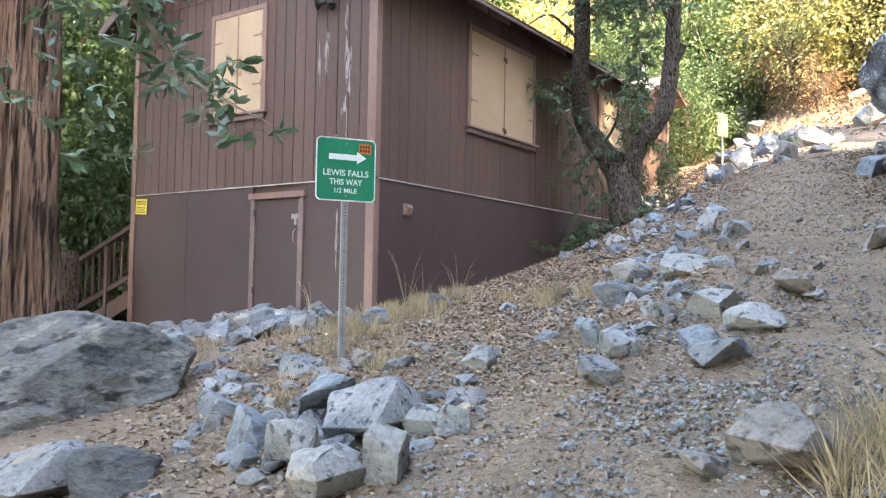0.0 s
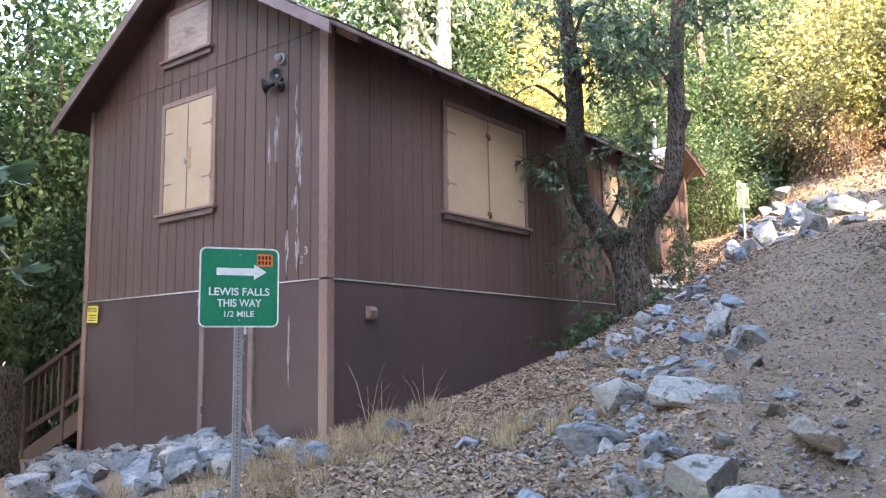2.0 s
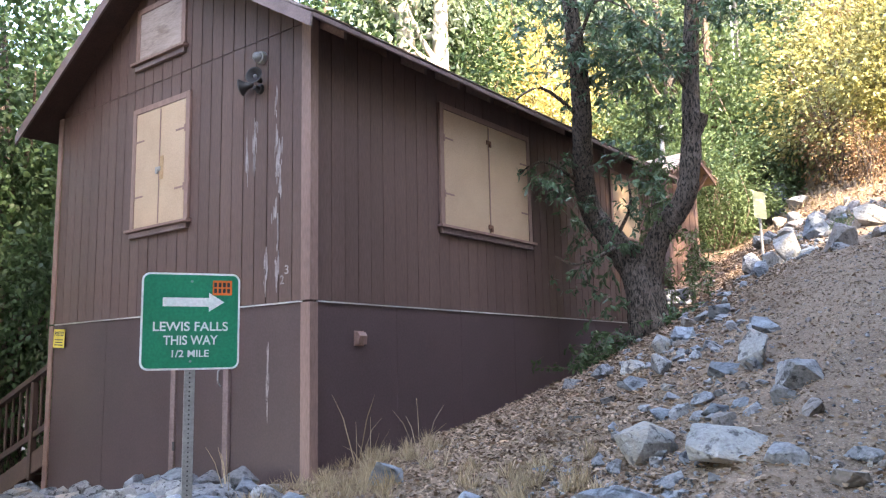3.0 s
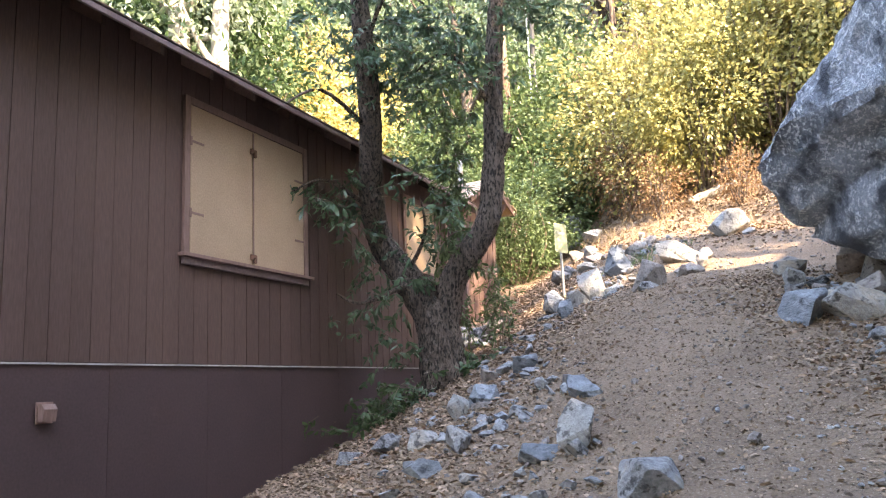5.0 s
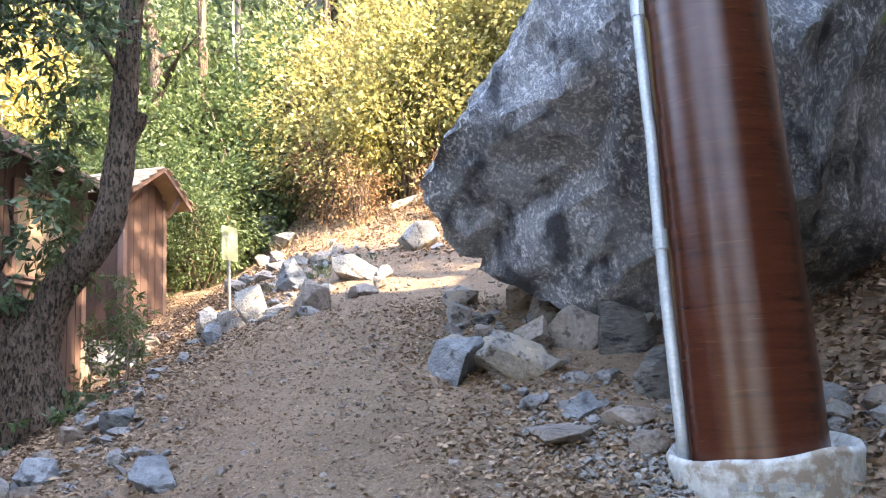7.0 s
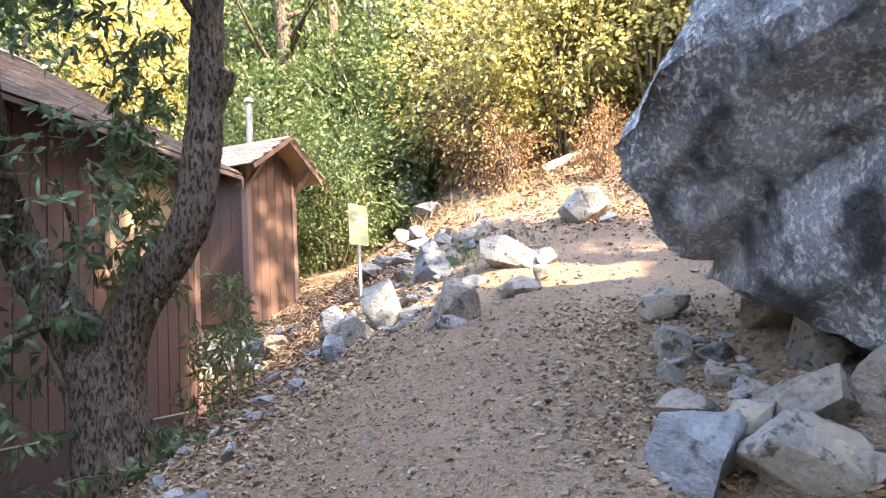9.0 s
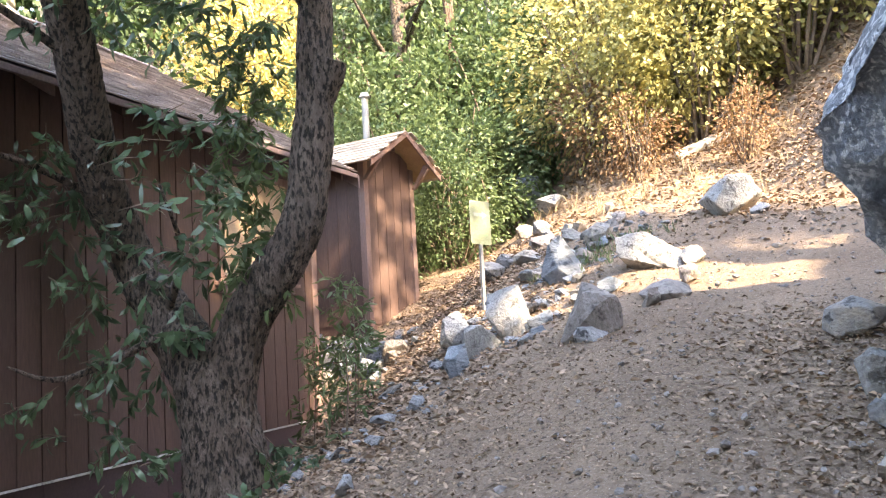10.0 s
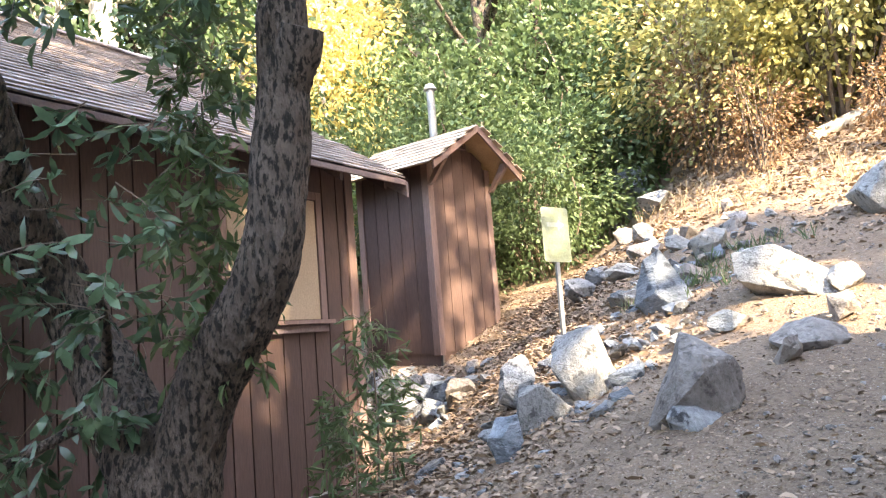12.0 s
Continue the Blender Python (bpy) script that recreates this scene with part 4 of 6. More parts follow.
rocks("slope", [(-0.51, 6.61, 0.41, 0.21), (-4.96, 6.78, 0.37, 0.20), (-3.63, 6.18, 0.21, 0.11)], ("brown", "blue", "blue",))
rocks("border", [(-2.35, 8.57, 0.25, 0.34), (-1.71, 7.39, 0.30, 0.21), (-2.50, 9.68, 0.42, 0.15), (-2.61, 8.58, 0.24, 0.13), (-3.46, 11.10, 0.25, 0.24), (-3.84, 10.24, 0.25, 0.24), (-3.65, 10.42, 0.31, 0.21), (-4.85, 10.02, 0.21, 0.17), (-3.47, 9.25, 0.30, 0.20), (-3.91, 9.62, 0.26, 0.17), (-4.44, 9.96, 0.25, 0.18), (-3.59, 8.86, 0.23, 0.14)], ("pale", "grey", "blue", "blue", "blue", "pale", "blue", "grey", "grey", "pale", "grey", "blue",))
rocks("upper", [(-3.48, 14.58, 0.53, 0.44), (-2.54, 13.55, 0.50, 0.44), (-4.18, 15.05, 0.38, 0.36), (-3.63, 14.16, 0.34, 0.27), (-3.71, 13.86, 0.24, 0.26), (-3.26, 15.98, 0.52, 0.45), (-2.35, 15.50, 0.70, 0.34), (-3.24, 17.37, 0.38, 0.26), (-2.15, 14.49, 0.37, 0.17), (-2.51, 13.42, 0.21, 0.14), (-3.23, 14.55, 0.22, 0.14), (-3.14, 14.18, 0.14, 0.10)], ("pale", "brown", "grey", "pale", "blue", "blue", "pale", "pale", "brown", "grey", "blue", "blue",))
rocks("upper", [(-2.31, 14.22, 0.30, 0.18), (-2.02, 15.54, 0.28, 0.17), (-4.76, 17.95, 0.50, 0.24), (-3.85, 16.56, 0.29, 0.16), (-3.17, 13.97, 0.17, 0.11), (-4.55, 14.29, 0.23, 0.16), (-3.71, 18.06, 0.33, 0.17), (-4.37, 18.91, 0.36, 0.19), (-4.30, 17.90, 0.32, 0.19), (-2.69, 15.05, 0.20, 0.12), (-2.04, 14.99, 0.22, 0.13)], ("brown", "pale", "grey", "grey", "grey", "grey", "pale", "brown", "pale", "blue", "brown",))
rocks("foot", [(-0.85, 10.56, 0.50, 0.36), (-0.50, 10.55, 0.40, 0.32), (-0.64, 11.04, 0.25, 0.17), (-0.41, 11.12, 0.38, 0.24), (-0.34, 10.63, 0.31, 0.32), (-0.90, 11.20, 0.27, 0.13), (-0.91, 12.03, 0.28, 0.18), (-0.92, 12.95, 0.33, 0.23), (-0.70, 11.94, 0.22, 0.11), (-0.71, 11.60, 0.15, 0.13), (-0.57, 11.42, 0.10, 0.10)], ("blue", "pale", "pale", "brown", "pale", "brown", "pale", "pale", "dark", "brown", "brown",))
rocks("foot", [(-0.27, 9.60, 0.53, 0.07), (0.08, 9.76, 0.29, 0.11), (0.12, 9.37, 0.19, 0.13), (-0.16, 9.90, 0.19, 0.13), (0.33, 10.15, 0.21, 0.32), (1.19, 9.77, 0.22, 0.13), (1.09, 9.50, 0.17, 0.11), (1.32, 9.42, 0.21, 0.13)], ("brown", "brown", "brown", "blue", "dark", "grey", "pale", "brown",))
rocks("foot", [(-0.20, 11.75, 0.36, 0.34), (0.0, 11.15, 0.36, 0.34), (0.30, 11.0, 0.42, 0.40), (0.55, 11.4, 0.55, 0.50), (0.15, 11.8, 0.50, 0.50), (-0.30, 12.4, 0.36, 0.34), (0.20, 7.50, 0.60, 0.56), (0.70, 7.60, 0.42, 0.40), (2.9, 13.3, 1.5, 1.9)], ("grey", "brown", "dark", "brown", "grey", "brown", "pale", "grey", "dark"))
rocks("upper", [(-5.92, 24.2, 0.95, 1.1), (-1.68, 17.75, 0.74, 0.42), (-4.61, 19.9, 0.39, 0.27), (-5.0, 20.6, 0.5, 0.3), (-4.9, 21.6, 0.6, 0.35)], ("blue", "pale", "grey", "brown", "grey"))


def along(points, spread):
    """Places strewn along a line of the plan."""
    def pick(r):
        i = r.integers(len(points) - 1)
        t = r.random()
        a, b = points[i], points[i + 1]
        return a[0] + (b[0] - a[0]) * t + r.normal(0, spread), a[1] + (b[1] - a[1]) * t + r.normal(0, spread)
    return pick


def zone(x0, x1, y0, y1):
    return lambda r: (r.uniform(x0, x1), r.uniform(y0, y1))


# more of the pile and the slope, strewn by chance along the plan
def strewn(group, line, spread, count, lo, hi, tones, seed):
    r = np.random.default_rng(seed)
    pick = along(line, spread)
    rows = []
    for _ in range(count):
        x, y = pick(r)
        w = r.uniform(lo, hi)
        rows.append((x, y, w, w * r.uniform(0.5, 0.85)))
    rocks(group, rows, tones)


strewn("pile", [(-4.6, 3.2), (-3.2, 2.9), (-2.4, 2.6)], 0.42, 26, 0.10, 0.22, ("grey", "blue", "grey", "blue", "pale", "brown", "grey"), 61)
strewn("slope", [(-1.3, 4.4), (-2.1, 6.2), (-2.9, 8.2)], 0.40, 22, 0.09, 0.20, ("grey", "blue", "brown", "grey", "blue"), 62)
strewn("border", [(-3.2, 9.0), (-3.8, 10.6), (-3.9, 12.0)], 0.28, 16, 0.08, 0.18, ("blue", "grey", "grey", "brown"), 63)
strewn("upper", [(-4.0, 14.2), (-3.6, 15.8), (-3.4, 17.6)], 0.38, 26, 0.09, 0.20, ("blue", "grey", "blue", "brown", "grey"), 64)
strewn("upper", [(-4.6, 19.6), (-4.4, 18.6), (-3.2, 18.6), (-2.2, 17.2)], 0.35, 16, 0.14, 0.30, ("brown", "grey", "brown", "pale"), 65)

# low dark boulder beside the pile
bm = rock_bmesh(34, 6, 11, 0.42, 0.78, 0.03)
for v in bm.verts:
    q = v.co * 3.0
    v.co += v.co.normalized() * (0.04 * noise.noise(q * 0.9) - 0.06 * abs(noise.noise(q * 1.1 + Vector((3, 1, 8)))) - 0.035 * abs(noise.noise(Vector((q.x * 1.6, q.y * 1.6, q.z * 5)))) + 0.014 * noise.noise(q * 8) + 0.008 * noise.noise(q * 17))
low_boulder = tagged(new("boulder", finish(bm, M_DARKROCK, 20)), "broad dark grey boulder lying beside the stone pile", "boulder")
low_boulder.matrix_basis = Matrix.LocRotScale((-6.05, 2.75, 0.42), Euler((0.12, -0.05, 0.35)), (1.72, 1.30, 1.02))

# great boulder over the trail
bm = rock_bmesh(77, 6, 0)
G_CUTS = ((Vector((-0.30, -0.62, -0.72)), 0.64), (Vector((-0.715, -0.10, 0.70)), 0.50), (Vector((-0.55, -0.80, 0.15)), 0.80), (Vector((0.75, -0.55, -0.30)), 0.78), (Vector((0.1, -0.9, 0.42)), 0.86), (Vector((-0.85, 0.3, -0.35)), 0.86), (Vector((0.35, -0.35, -0.85)), 0.72), (Vector((0.9, 0.1, 0.3)), 0.85))
for v in bm.verts:
    for n, d in G_CUTS:
        n = n.normalized()
        k = v.co.dot(n) - d
        if k > 0:
            v.co -= n * k * 0.97
    q = v.co.copy()
    # a ledge that runs across the face, and a second crack
    ledge = q.x * 0.55 - q.z * 0.75 + 0.12 * noise.noise(q * 2.0) + 0.02
    crack = q.x * 0.8 + q.z * 0.5 - 0.25 + 0.10 * noise.noise(q * 2.5 + Vector((4, 0, 0)))
    g = -0.055 * math.exp(-(ledge / 0.035) ** 2) - 0.03 * math.exp(-(crack / 0.025) ** 2)
    g += 0.05 * (1 / (1 + math.exp(-ledge * 30)) - 0.5)
    g += 0.10 * noise.noise(q * 1.7 + Vector((7, 1, 3))) - 0.10 * abs(noise.noise(q * 2.6 + Vector((2, 9, 4)))) - 0.055 * abs(noise.noise(q * 5.3)) + 0.05 - 0.035 * abs(noise.noise(q * 10)) + 0.016 * noise.noise(q * 22) + 0.010 * noise.noise(q * 40)
    p = q + q.normalized() * g
    # the underside stands clear of the ground on the trail's side
    w = Vector((0.72 + p.x * 2.02, 11.70 + p.y * 1.90, 5.30 + p.z * 2.55))
    if w.y < 12.6 or w.x < 0.9:
        foot = 3.38 - 0.33 * (min(w.x, 0.7) + 0.17) + 0.45 * max(0.0, w.y - 10.7) * min(1.0, max(0.0, (0.9 - w.x) / 0.9)) + 0.09 * noise.noise(w * 1.3) + 0.04 * noise.noise(w * 4.0)
        if w.z < foot:
            p.z = (foot + (w.z - foot) * 0.08 - 5.30) / 2.55
    v.co = p
great = tagged(new("boulder", finish(bm, M_BOULDER, 28)), "huge blue-grey boulder speckled with lichen leaning over the trail", "boulder")
great.matrix_basis = Matrix.LocRotScale((0.72, 11.70, 5.30), Euler((0.0, 0.0, 0.0)), (2.02, 1.90, 2.55))


def scatter(name, count, place, size, label, category, material, seed, sub=None, flat=0.6):
    """Many loose stones in one mesh."""
    r = np.random.default_rng(seed)
    shapes = []
    for k in range(6):
        b = broken_stone(seed * 11 + k, 12, 0.7) if sub is None else rock_bmesh(seed * 11 + k, sub, 7, 0.40, 0.8, 0.04)
        b.verts.index_update()
        shapes.append((np.array([v.co[:] for v in b.verts]), [[v.index for v in f.verts] for f in b.faces]))
        b.free()
    cos, faces, base = [], [], 0
    for _ in range(count):
        x, y = place(r)
        s = size * (0.45 + r.random() ** 2.5 * 1.9)
        V, F = shapes[r.integers(6)]
        R = np.array(Euler((r.uniform(-0.6, 0.6), r.uniform(-0.6, 0.6), r.uniform(0, 6.3))).to_matrix())
        P = (V * (s, s * r.uniform(0.6, 1), s * flat * r.uniform(0.6, 1.2))) @ R.T + (x, y, ground_at(x, y) + s * 0.15)
        cos.append(P)
        faces += [[i + base for i in f] for f in F]
        base += len(V)
    me = bpy.data.meshes.new(name)
    me.from_pydata(np.concatenate(cos).tolist(), [], faces)
    me.materials.append(material)
    return tagged(new(name, me), label, category, kind="stuff")


strewn("footing", [(-11.6, 6.75), (-8.0, 6.55), (-6.4, 6.3)], 0.24, 60, 0.20, 0.40, ("grey", "blue", "grey", "blue", "pale"), 71)
strewn("footing", [(-10.0, 5.7), (-7.6, 5.7), (-5.9, 5.5)], 0.45, 55, 0.18, 0.42, ("grey", "blue", "grey", "blue", "pale"), 78)
strewn("outhouse", [(-7.6, 17.6), (-6.4, 17.4), (-5.6, 16.6)], 0.26, 36, 0.16, 0.34, ("grey", "blue", "grey", "brown", "pale"), 75)
scatter("cabin_footing_stones", 90, along([(-11.6, 6.75), (-8.0, 6.55), (-6.4, 6.3)], 0.28), 0.08, "small grey stones along the cabin's foot", "stones", M_ROCK, 3)
scatter("creek_stones", 150, along([(-7.6, 4.4), (-4.8, 4.2), (-3.2, 3.4), (-2.4, 2.4)], 0.45), 0.07, "loose grey stones round the sign and pile", "stones", M_ROCK, 4)
scatter("slope_stones", 260, along([(-1.2, 4.0), (-2.0, 6.0), (-2.8, 8.0), (-3.6, 10.0), (-3.9, 11.6)], 0.45), 0.05, "small stones strewn down the slope", "stones", M_ROCK, 5)
scatter("bank_stones", 320, along([(-4.5, 12.6), (-3.9, 14.4), (-3.5, 16.0), (-3.2, 18.0)], 0.42), 0.055, "broken stones in the upper bank", "stones", M_ROCK, 6)
scatter("outhouse_stones", 70, along([(-7.6, 17.6), (-6.4, 17.4), (-5.6, 16.6)], 0.26), 0.08, "small grey stones under the outhouse", "stones", M_ROCK, 7)
scatter("boulder_foot_stones", 150, along([(-0.9, 12.4), (-0.5, 11.0), (0.0, 10.0), (1.3, 9.2)], 0.28), 0.05, "loose stones under the great boulder", "stones", M_ROCK, 8)
scatter("bank_foot_stones", 80, along([(0.5, 3.0), (0.7, 6.0), (0.9, 8.2)], 0.4), 0.06, "stones along the foot of the bank", "stones", M_BROWNROCK, 9)
scatter("gravel", 9000, zone(-6.0, 1.6, 1.0, 19), 0.014, "fine gravel on the dusty trail", "gravel", M_BROWNROCK, 10, 0)
scatter("gravel", 8000, along([(0.0, 1.2), (-1.0, 3.2), (-2.0, 4.6), (-2.6, 6.2)], 1.0), 0.013, "grey and brown grit on the lower slope", "gravel", M_ROCK, 12, 0)
scatter("gravel", 5000, along([(0.3, 6.8), (0.0, 8.6), (0.3, 9.6)], 0.42), 0.016, "pale grey gravel round the concrete collar", "gravel", M_PALEROCK, 13, 0)
scatter("gravel", 7000, along([(0.3, 0.8), (-0.5, 2.6), (-1.2, 3.8)], 0.7), 0.011, "pale grit on the trail's lower end", "gravel", M_PALEROCK, 14, 0)
scatter("pebbles", 600, zone(-5.8, 1.4, 1.5, 18), 0.028, "dusty brown pebbles on the trail", "pebbles", M_BROWNROCK, 11, 0)

# ---- leaves and plants ----
def leaf_mesh(name, pts, dirs, length, width, material, seed, vary=0.35, roll=1.0):
    """One folded leaf at each point, pointing along its direction."""
    r = np.random.default_rng(seed)
    P = np.asarray(pts, float)
    D = np.asarray(dirs, float)
    n = len(P)
    D = D / np.maximum(np.linalg.norm(D, axis=1, keepdims=True), 1e-6)
    S = np.cross(D, r.normal(size=(n, 3)) * roll + np.array([0, 0, 1.0]) * (1 - min(roll, 1)))
    S = S / np.maximum(np.linalg.norm(S, axis=1, keepdims=True), 1e-6)
    N = np.cross(S, D)
    L = length * (1 + vary * r.uniform(-1, 1, (n, 1)))
    W = width * (1 + vary * r.uniform(-1, 1, (n, 1)))
    lift = W * r.uniform(0.1, 0.5, (n, 1))
    low, high = P + D * L * 0.30 + N * lift * 0.7, P + D * L * 0.66 + N * lift
    V = np.stack([P, low + S * W * 0.42, high + S * W * 0.44, P + D * L - N * lift * 0.6, high - S * W * 0.44, low - S * W * 0.42], 1).reshape(-1, 3)
    idx = np.arange(n * 6).reshape(n, 6)
    tris = np.stack([idx[:, [0, 1, 5]], idx[:, [1, 2, 4]], idx[:, [1, 4, 5]], idx[:, [2, 3, 4]]], 1).reshape(-1, 3)
    me = bpy.data.meshes.new(name)
    me.vertices.add(len(V))
    me.vertices.foreach_set("co", V.ravel())
    me.loops.add(tris.size)
    me.loops.foreach_set("vertex_index", tris.ravel())
    me.polygons.add(len(tris))
    me.polygons.foreach_set("loop_start", np.arange(len(tris)) * 3)
    me.update(calc_edges=True)
    me.materials.append(material)
    return me


def clumps(r, count, leaves, radii, spread, hollow=0.45, low=-1.0):
    """Leaf places in clumps through the outer part of an ellipsoid; also the outward directions."""
    c = r.normal(size=(count, 3))
    c /= np.linalg.norm(c, axis=1, keepdims=True)
    c *= (hollow + (1 - hollow) * r.random((count, 1)) ** 0.6)
    c = c[c[:, 2] > low]
    bump = 1 + 0.25 * np.sin(c[:, :1] * 5 + 1.3) * np.cos(c[:, 1:2] * 4)
    c = c * bump * np.array(radii)
    k = r.integers(len(c), size=leaves)
    q = r.normal(size=(leaves, 3)) * spread * r.uniform(0.5, 1.5, (leaves, 1))
    p = c[k] + q
    d = q + 0.4 * c[k] / max(radii) + r.normal(size=(leaves, 3)) * spread * 0.8 - np.array([0, 0, spread * 0.5])
    return p, d


def shrub(seed, w, h, leaves, leaf, material, label, category="shrub", stems=9, broad=0.46):
    """A many-stemmed shrub, about 2 w wide and h high, standing at the origin."""
    r = np.random.default_rng(seed)
    ob = thing("shrub", pose(0, 0, -50), label, category)
    bm = bmesh.new()
    for _ in range(stems):
        a = r.uniform(0, 6.28)
        tip = Vector((w * 0.75 * math.cos(a) * r.random(), w * 0.75 * math.sin(a) * r.random(), h * r.uniform(0.6, 0.95)))
        b = Vector((r.normal(0, 0.12), r.normal(0, 0.12), -0.3))
        mid = b.lerp(tip, 0.5) + Vector((r.normal(0, 0.12), r.normal(0, 0.12), 0)) * w
        pts, rr = smooth_line([b, mid, tip], [0.035 * h / 3, 0.024 * h / 3, 0.008], 4)
        tube(bm, pts, rr, 5)
    tagged(part("brushwood", bm, M_TWIG, ob), kind="stuff")
    p, d = clumps(r, int(30 + leaves / 90), leaves, (w, w, h * 0.55), 0.16 * w ** 0.5, 0.35)
    p[:, 2] += h * 0.52
    ob2 = new("foliage", leaf_mesh("foliage", p, d, leaf, leaf * broad, material, seed))
    ob2.parent = ob
    tagged(ob2, kind="stuff")
    return ob


def tree(seed, height_, trunk_r, crown_w, crown_h, leaves, leaf, material, bark, label, lean=0.3, bare=0.35):
    r = np.random.default_rng(seed)
    ob = thing("tree", pose(0, 0, -80), label, "tree")
    bm = bmesh.new()
    top = Vector((r.normal(0, lean), r.normal(0, lean), height_ * 0.92))
    mid = top * 0.5 + Vector((r.normal(0, lean), r.normal(0, lean), 0))
    pts, rr = smooth_line([(0, 0, -0.5), mid * 0.4, mid, top], [trunk_r * 1.25, trunk_r, trunk_r * 0.75, trunk_r * 0.2], 6)
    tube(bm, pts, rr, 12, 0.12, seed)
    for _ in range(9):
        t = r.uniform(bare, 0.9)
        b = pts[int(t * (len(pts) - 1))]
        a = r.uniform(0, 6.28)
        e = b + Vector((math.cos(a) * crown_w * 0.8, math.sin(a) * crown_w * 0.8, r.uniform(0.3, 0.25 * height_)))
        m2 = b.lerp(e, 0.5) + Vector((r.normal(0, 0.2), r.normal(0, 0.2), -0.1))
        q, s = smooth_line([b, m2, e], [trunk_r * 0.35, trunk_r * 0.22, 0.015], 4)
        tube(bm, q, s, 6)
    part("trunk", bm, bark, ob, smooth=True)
    p, d = clumps(r, int(40 + leaves / 100), leaves, (crown_w, crown_w, crown_h), 0.24 * crown_w ** 0.5, 0.3)
    p[:, 2] += height_ - crown_h * 0.9
    ob2 = new("crown", leaf_mesh("crown", p, d, leaf, leaf * 0.5, material, seed))
    ob2.parent = ob
    tagged(ob2, kind="stuff")
    return ob


def plant(ob, x, y, s=1.0, turn=0.0, sink=0.0, sz=None):
    return copy_thing(ob, Matrix.LocRotScale((x, y, ground_at(x, y) - sink), Euler((0, 0, turn)), (s, s, sz or s)))


def drop(ob):
    """Removes a pattern plant once its copies stand."""
    for o in list(ob.children_recursive) + [ob]:
        bpy.data.objects.remove(o)


rp = np.random.default_rng(21)
S_YEL = [shrub(40 + k, 1.9, 3.6, 6800, 0.125, M_LEAF_YEL, "tall sunlit yellow-green scrub oak on the hillside", "bush", 12, 0.52) for k in range(3)]
S_GRN = [shrub(50 + k, 1.7, 3.2, 5200, 0.12, M_LEAF_MID, "dense green shrub at the foot of the slope", "bush", 8) for k in range(3)]
S_DRK = [shrub(60 + k, 1.8, 3.6, 6000, 0.10, M_LEAF, "dense dark green shrub beside the cabin", "bush", 8) for k in range(2)]
S_DRY = [shrub(70 + k, 1.2, 2.4, 1700, 0.12, M_LEAF_DRY, "dried reddish-brown bush with bare twigs", "bush", 22) for k in range(2)]
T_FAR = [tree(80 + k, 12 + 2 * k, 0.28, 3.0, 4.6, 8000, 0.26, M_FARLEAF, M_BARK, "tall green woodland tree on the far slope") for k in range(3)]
T_DRK = [tree(90 + k, 10 + 2 * k, 0.24, 2.6, 4.2, 8000, 0.20, M_LEAF, M_BARK, "leafy green canyon tree with a dark trunk") for k in range(2)]
T_SHADE = [tree(92 + k, 11 + 2 * k, 0.26, 2.5, 4.4, 12000, 0.26, M_LEAF_MID, M_BARK, "dense leafy tree added out of view for shade") for k in range(2)]
T_LIGHT = tree(94, 12, 0.22, 2.4, 4.4, 3200, 0.26, M_LEAF_MID, M_BARK, "thin-leaved tree added out of view to dapple sunlight")
T_GLD = tree(97, 8.5, 0.14, 1.9, 3.3, 3600, 0.20, M_GOLDLEAF, M_PALEBARK, "young tree with golden autumn leaves", 0.3)
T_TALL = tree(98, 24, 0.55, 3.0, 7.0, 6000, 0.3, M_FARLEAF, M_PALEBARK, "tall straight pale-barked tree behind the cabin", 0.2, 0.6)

# sunlit scrub up the hillside above the trail
for x, y, s in ((-4.2, 23.2, 1.0), (-2.4, 22.6, 1.05), (-0.6, 22.8, 1.15), (1.2, 22.4, 1.1), (3.0, 21.8, 1.2), (5.0, 20.6, 1.2), (-3.4, 25.2, 1.25), (-1.4, 25.0, 1.3), (0.8, 24.8, 1.3), (2.9, 24.4, 1.35), (5.2, 23.6, 1.35), (7.2, 21.5, 1.3), (-2.6, 28.0, 1.5), (0.2, 27.8, 1.5), (3.2, 27.4, 1.6), (6.4, 26.4, 1.6), (9.0, 24.0, 1.5)):
    plant(S_YEL[int(rp.integers(3))], x + rp.normal(0, 0.2), y + rp.normal(0, 0.2), s, rp.uniform(0, 6.28))
for x, y, s in ((-4.5, 23.2, 0.8), (-4.0, 22.2, 0.7), (-3.3, 21.2, 0.55), (-5.2, 26.0, 1.2), (-1.6, 20.9, 0.5)):
    plant(S_DRY[int(rp.integers(2))], x, y, s, rp.uniform(0, 6.28))
# green thicket behind the outhouse
for x, y, s in ((-9.6, 21.4, 1.1), (-8.2, 21.4, 1.0), (-6.9, 21.6, 0.95), (-6.7, 21.3, 0.7), (-10.6, 23.4, 1.3), (-8.9, 23.6, 1.35), (-7.2, 23.8, 1.3), (-7.0, 25.2, 1.2), (-12.2, 22.0, 1.2), (-13.6, 24.0, 1.4), (-11.4, 26.0, 1.6), (-8.6, 26.4, 1.7), (-6.2, 27.0, 1.7), (-7.6, 20.6, 0.6)):
    plant(S_GRN[int(rp.integers(3))], x, y, s, rp.uniform(0, 6.28))
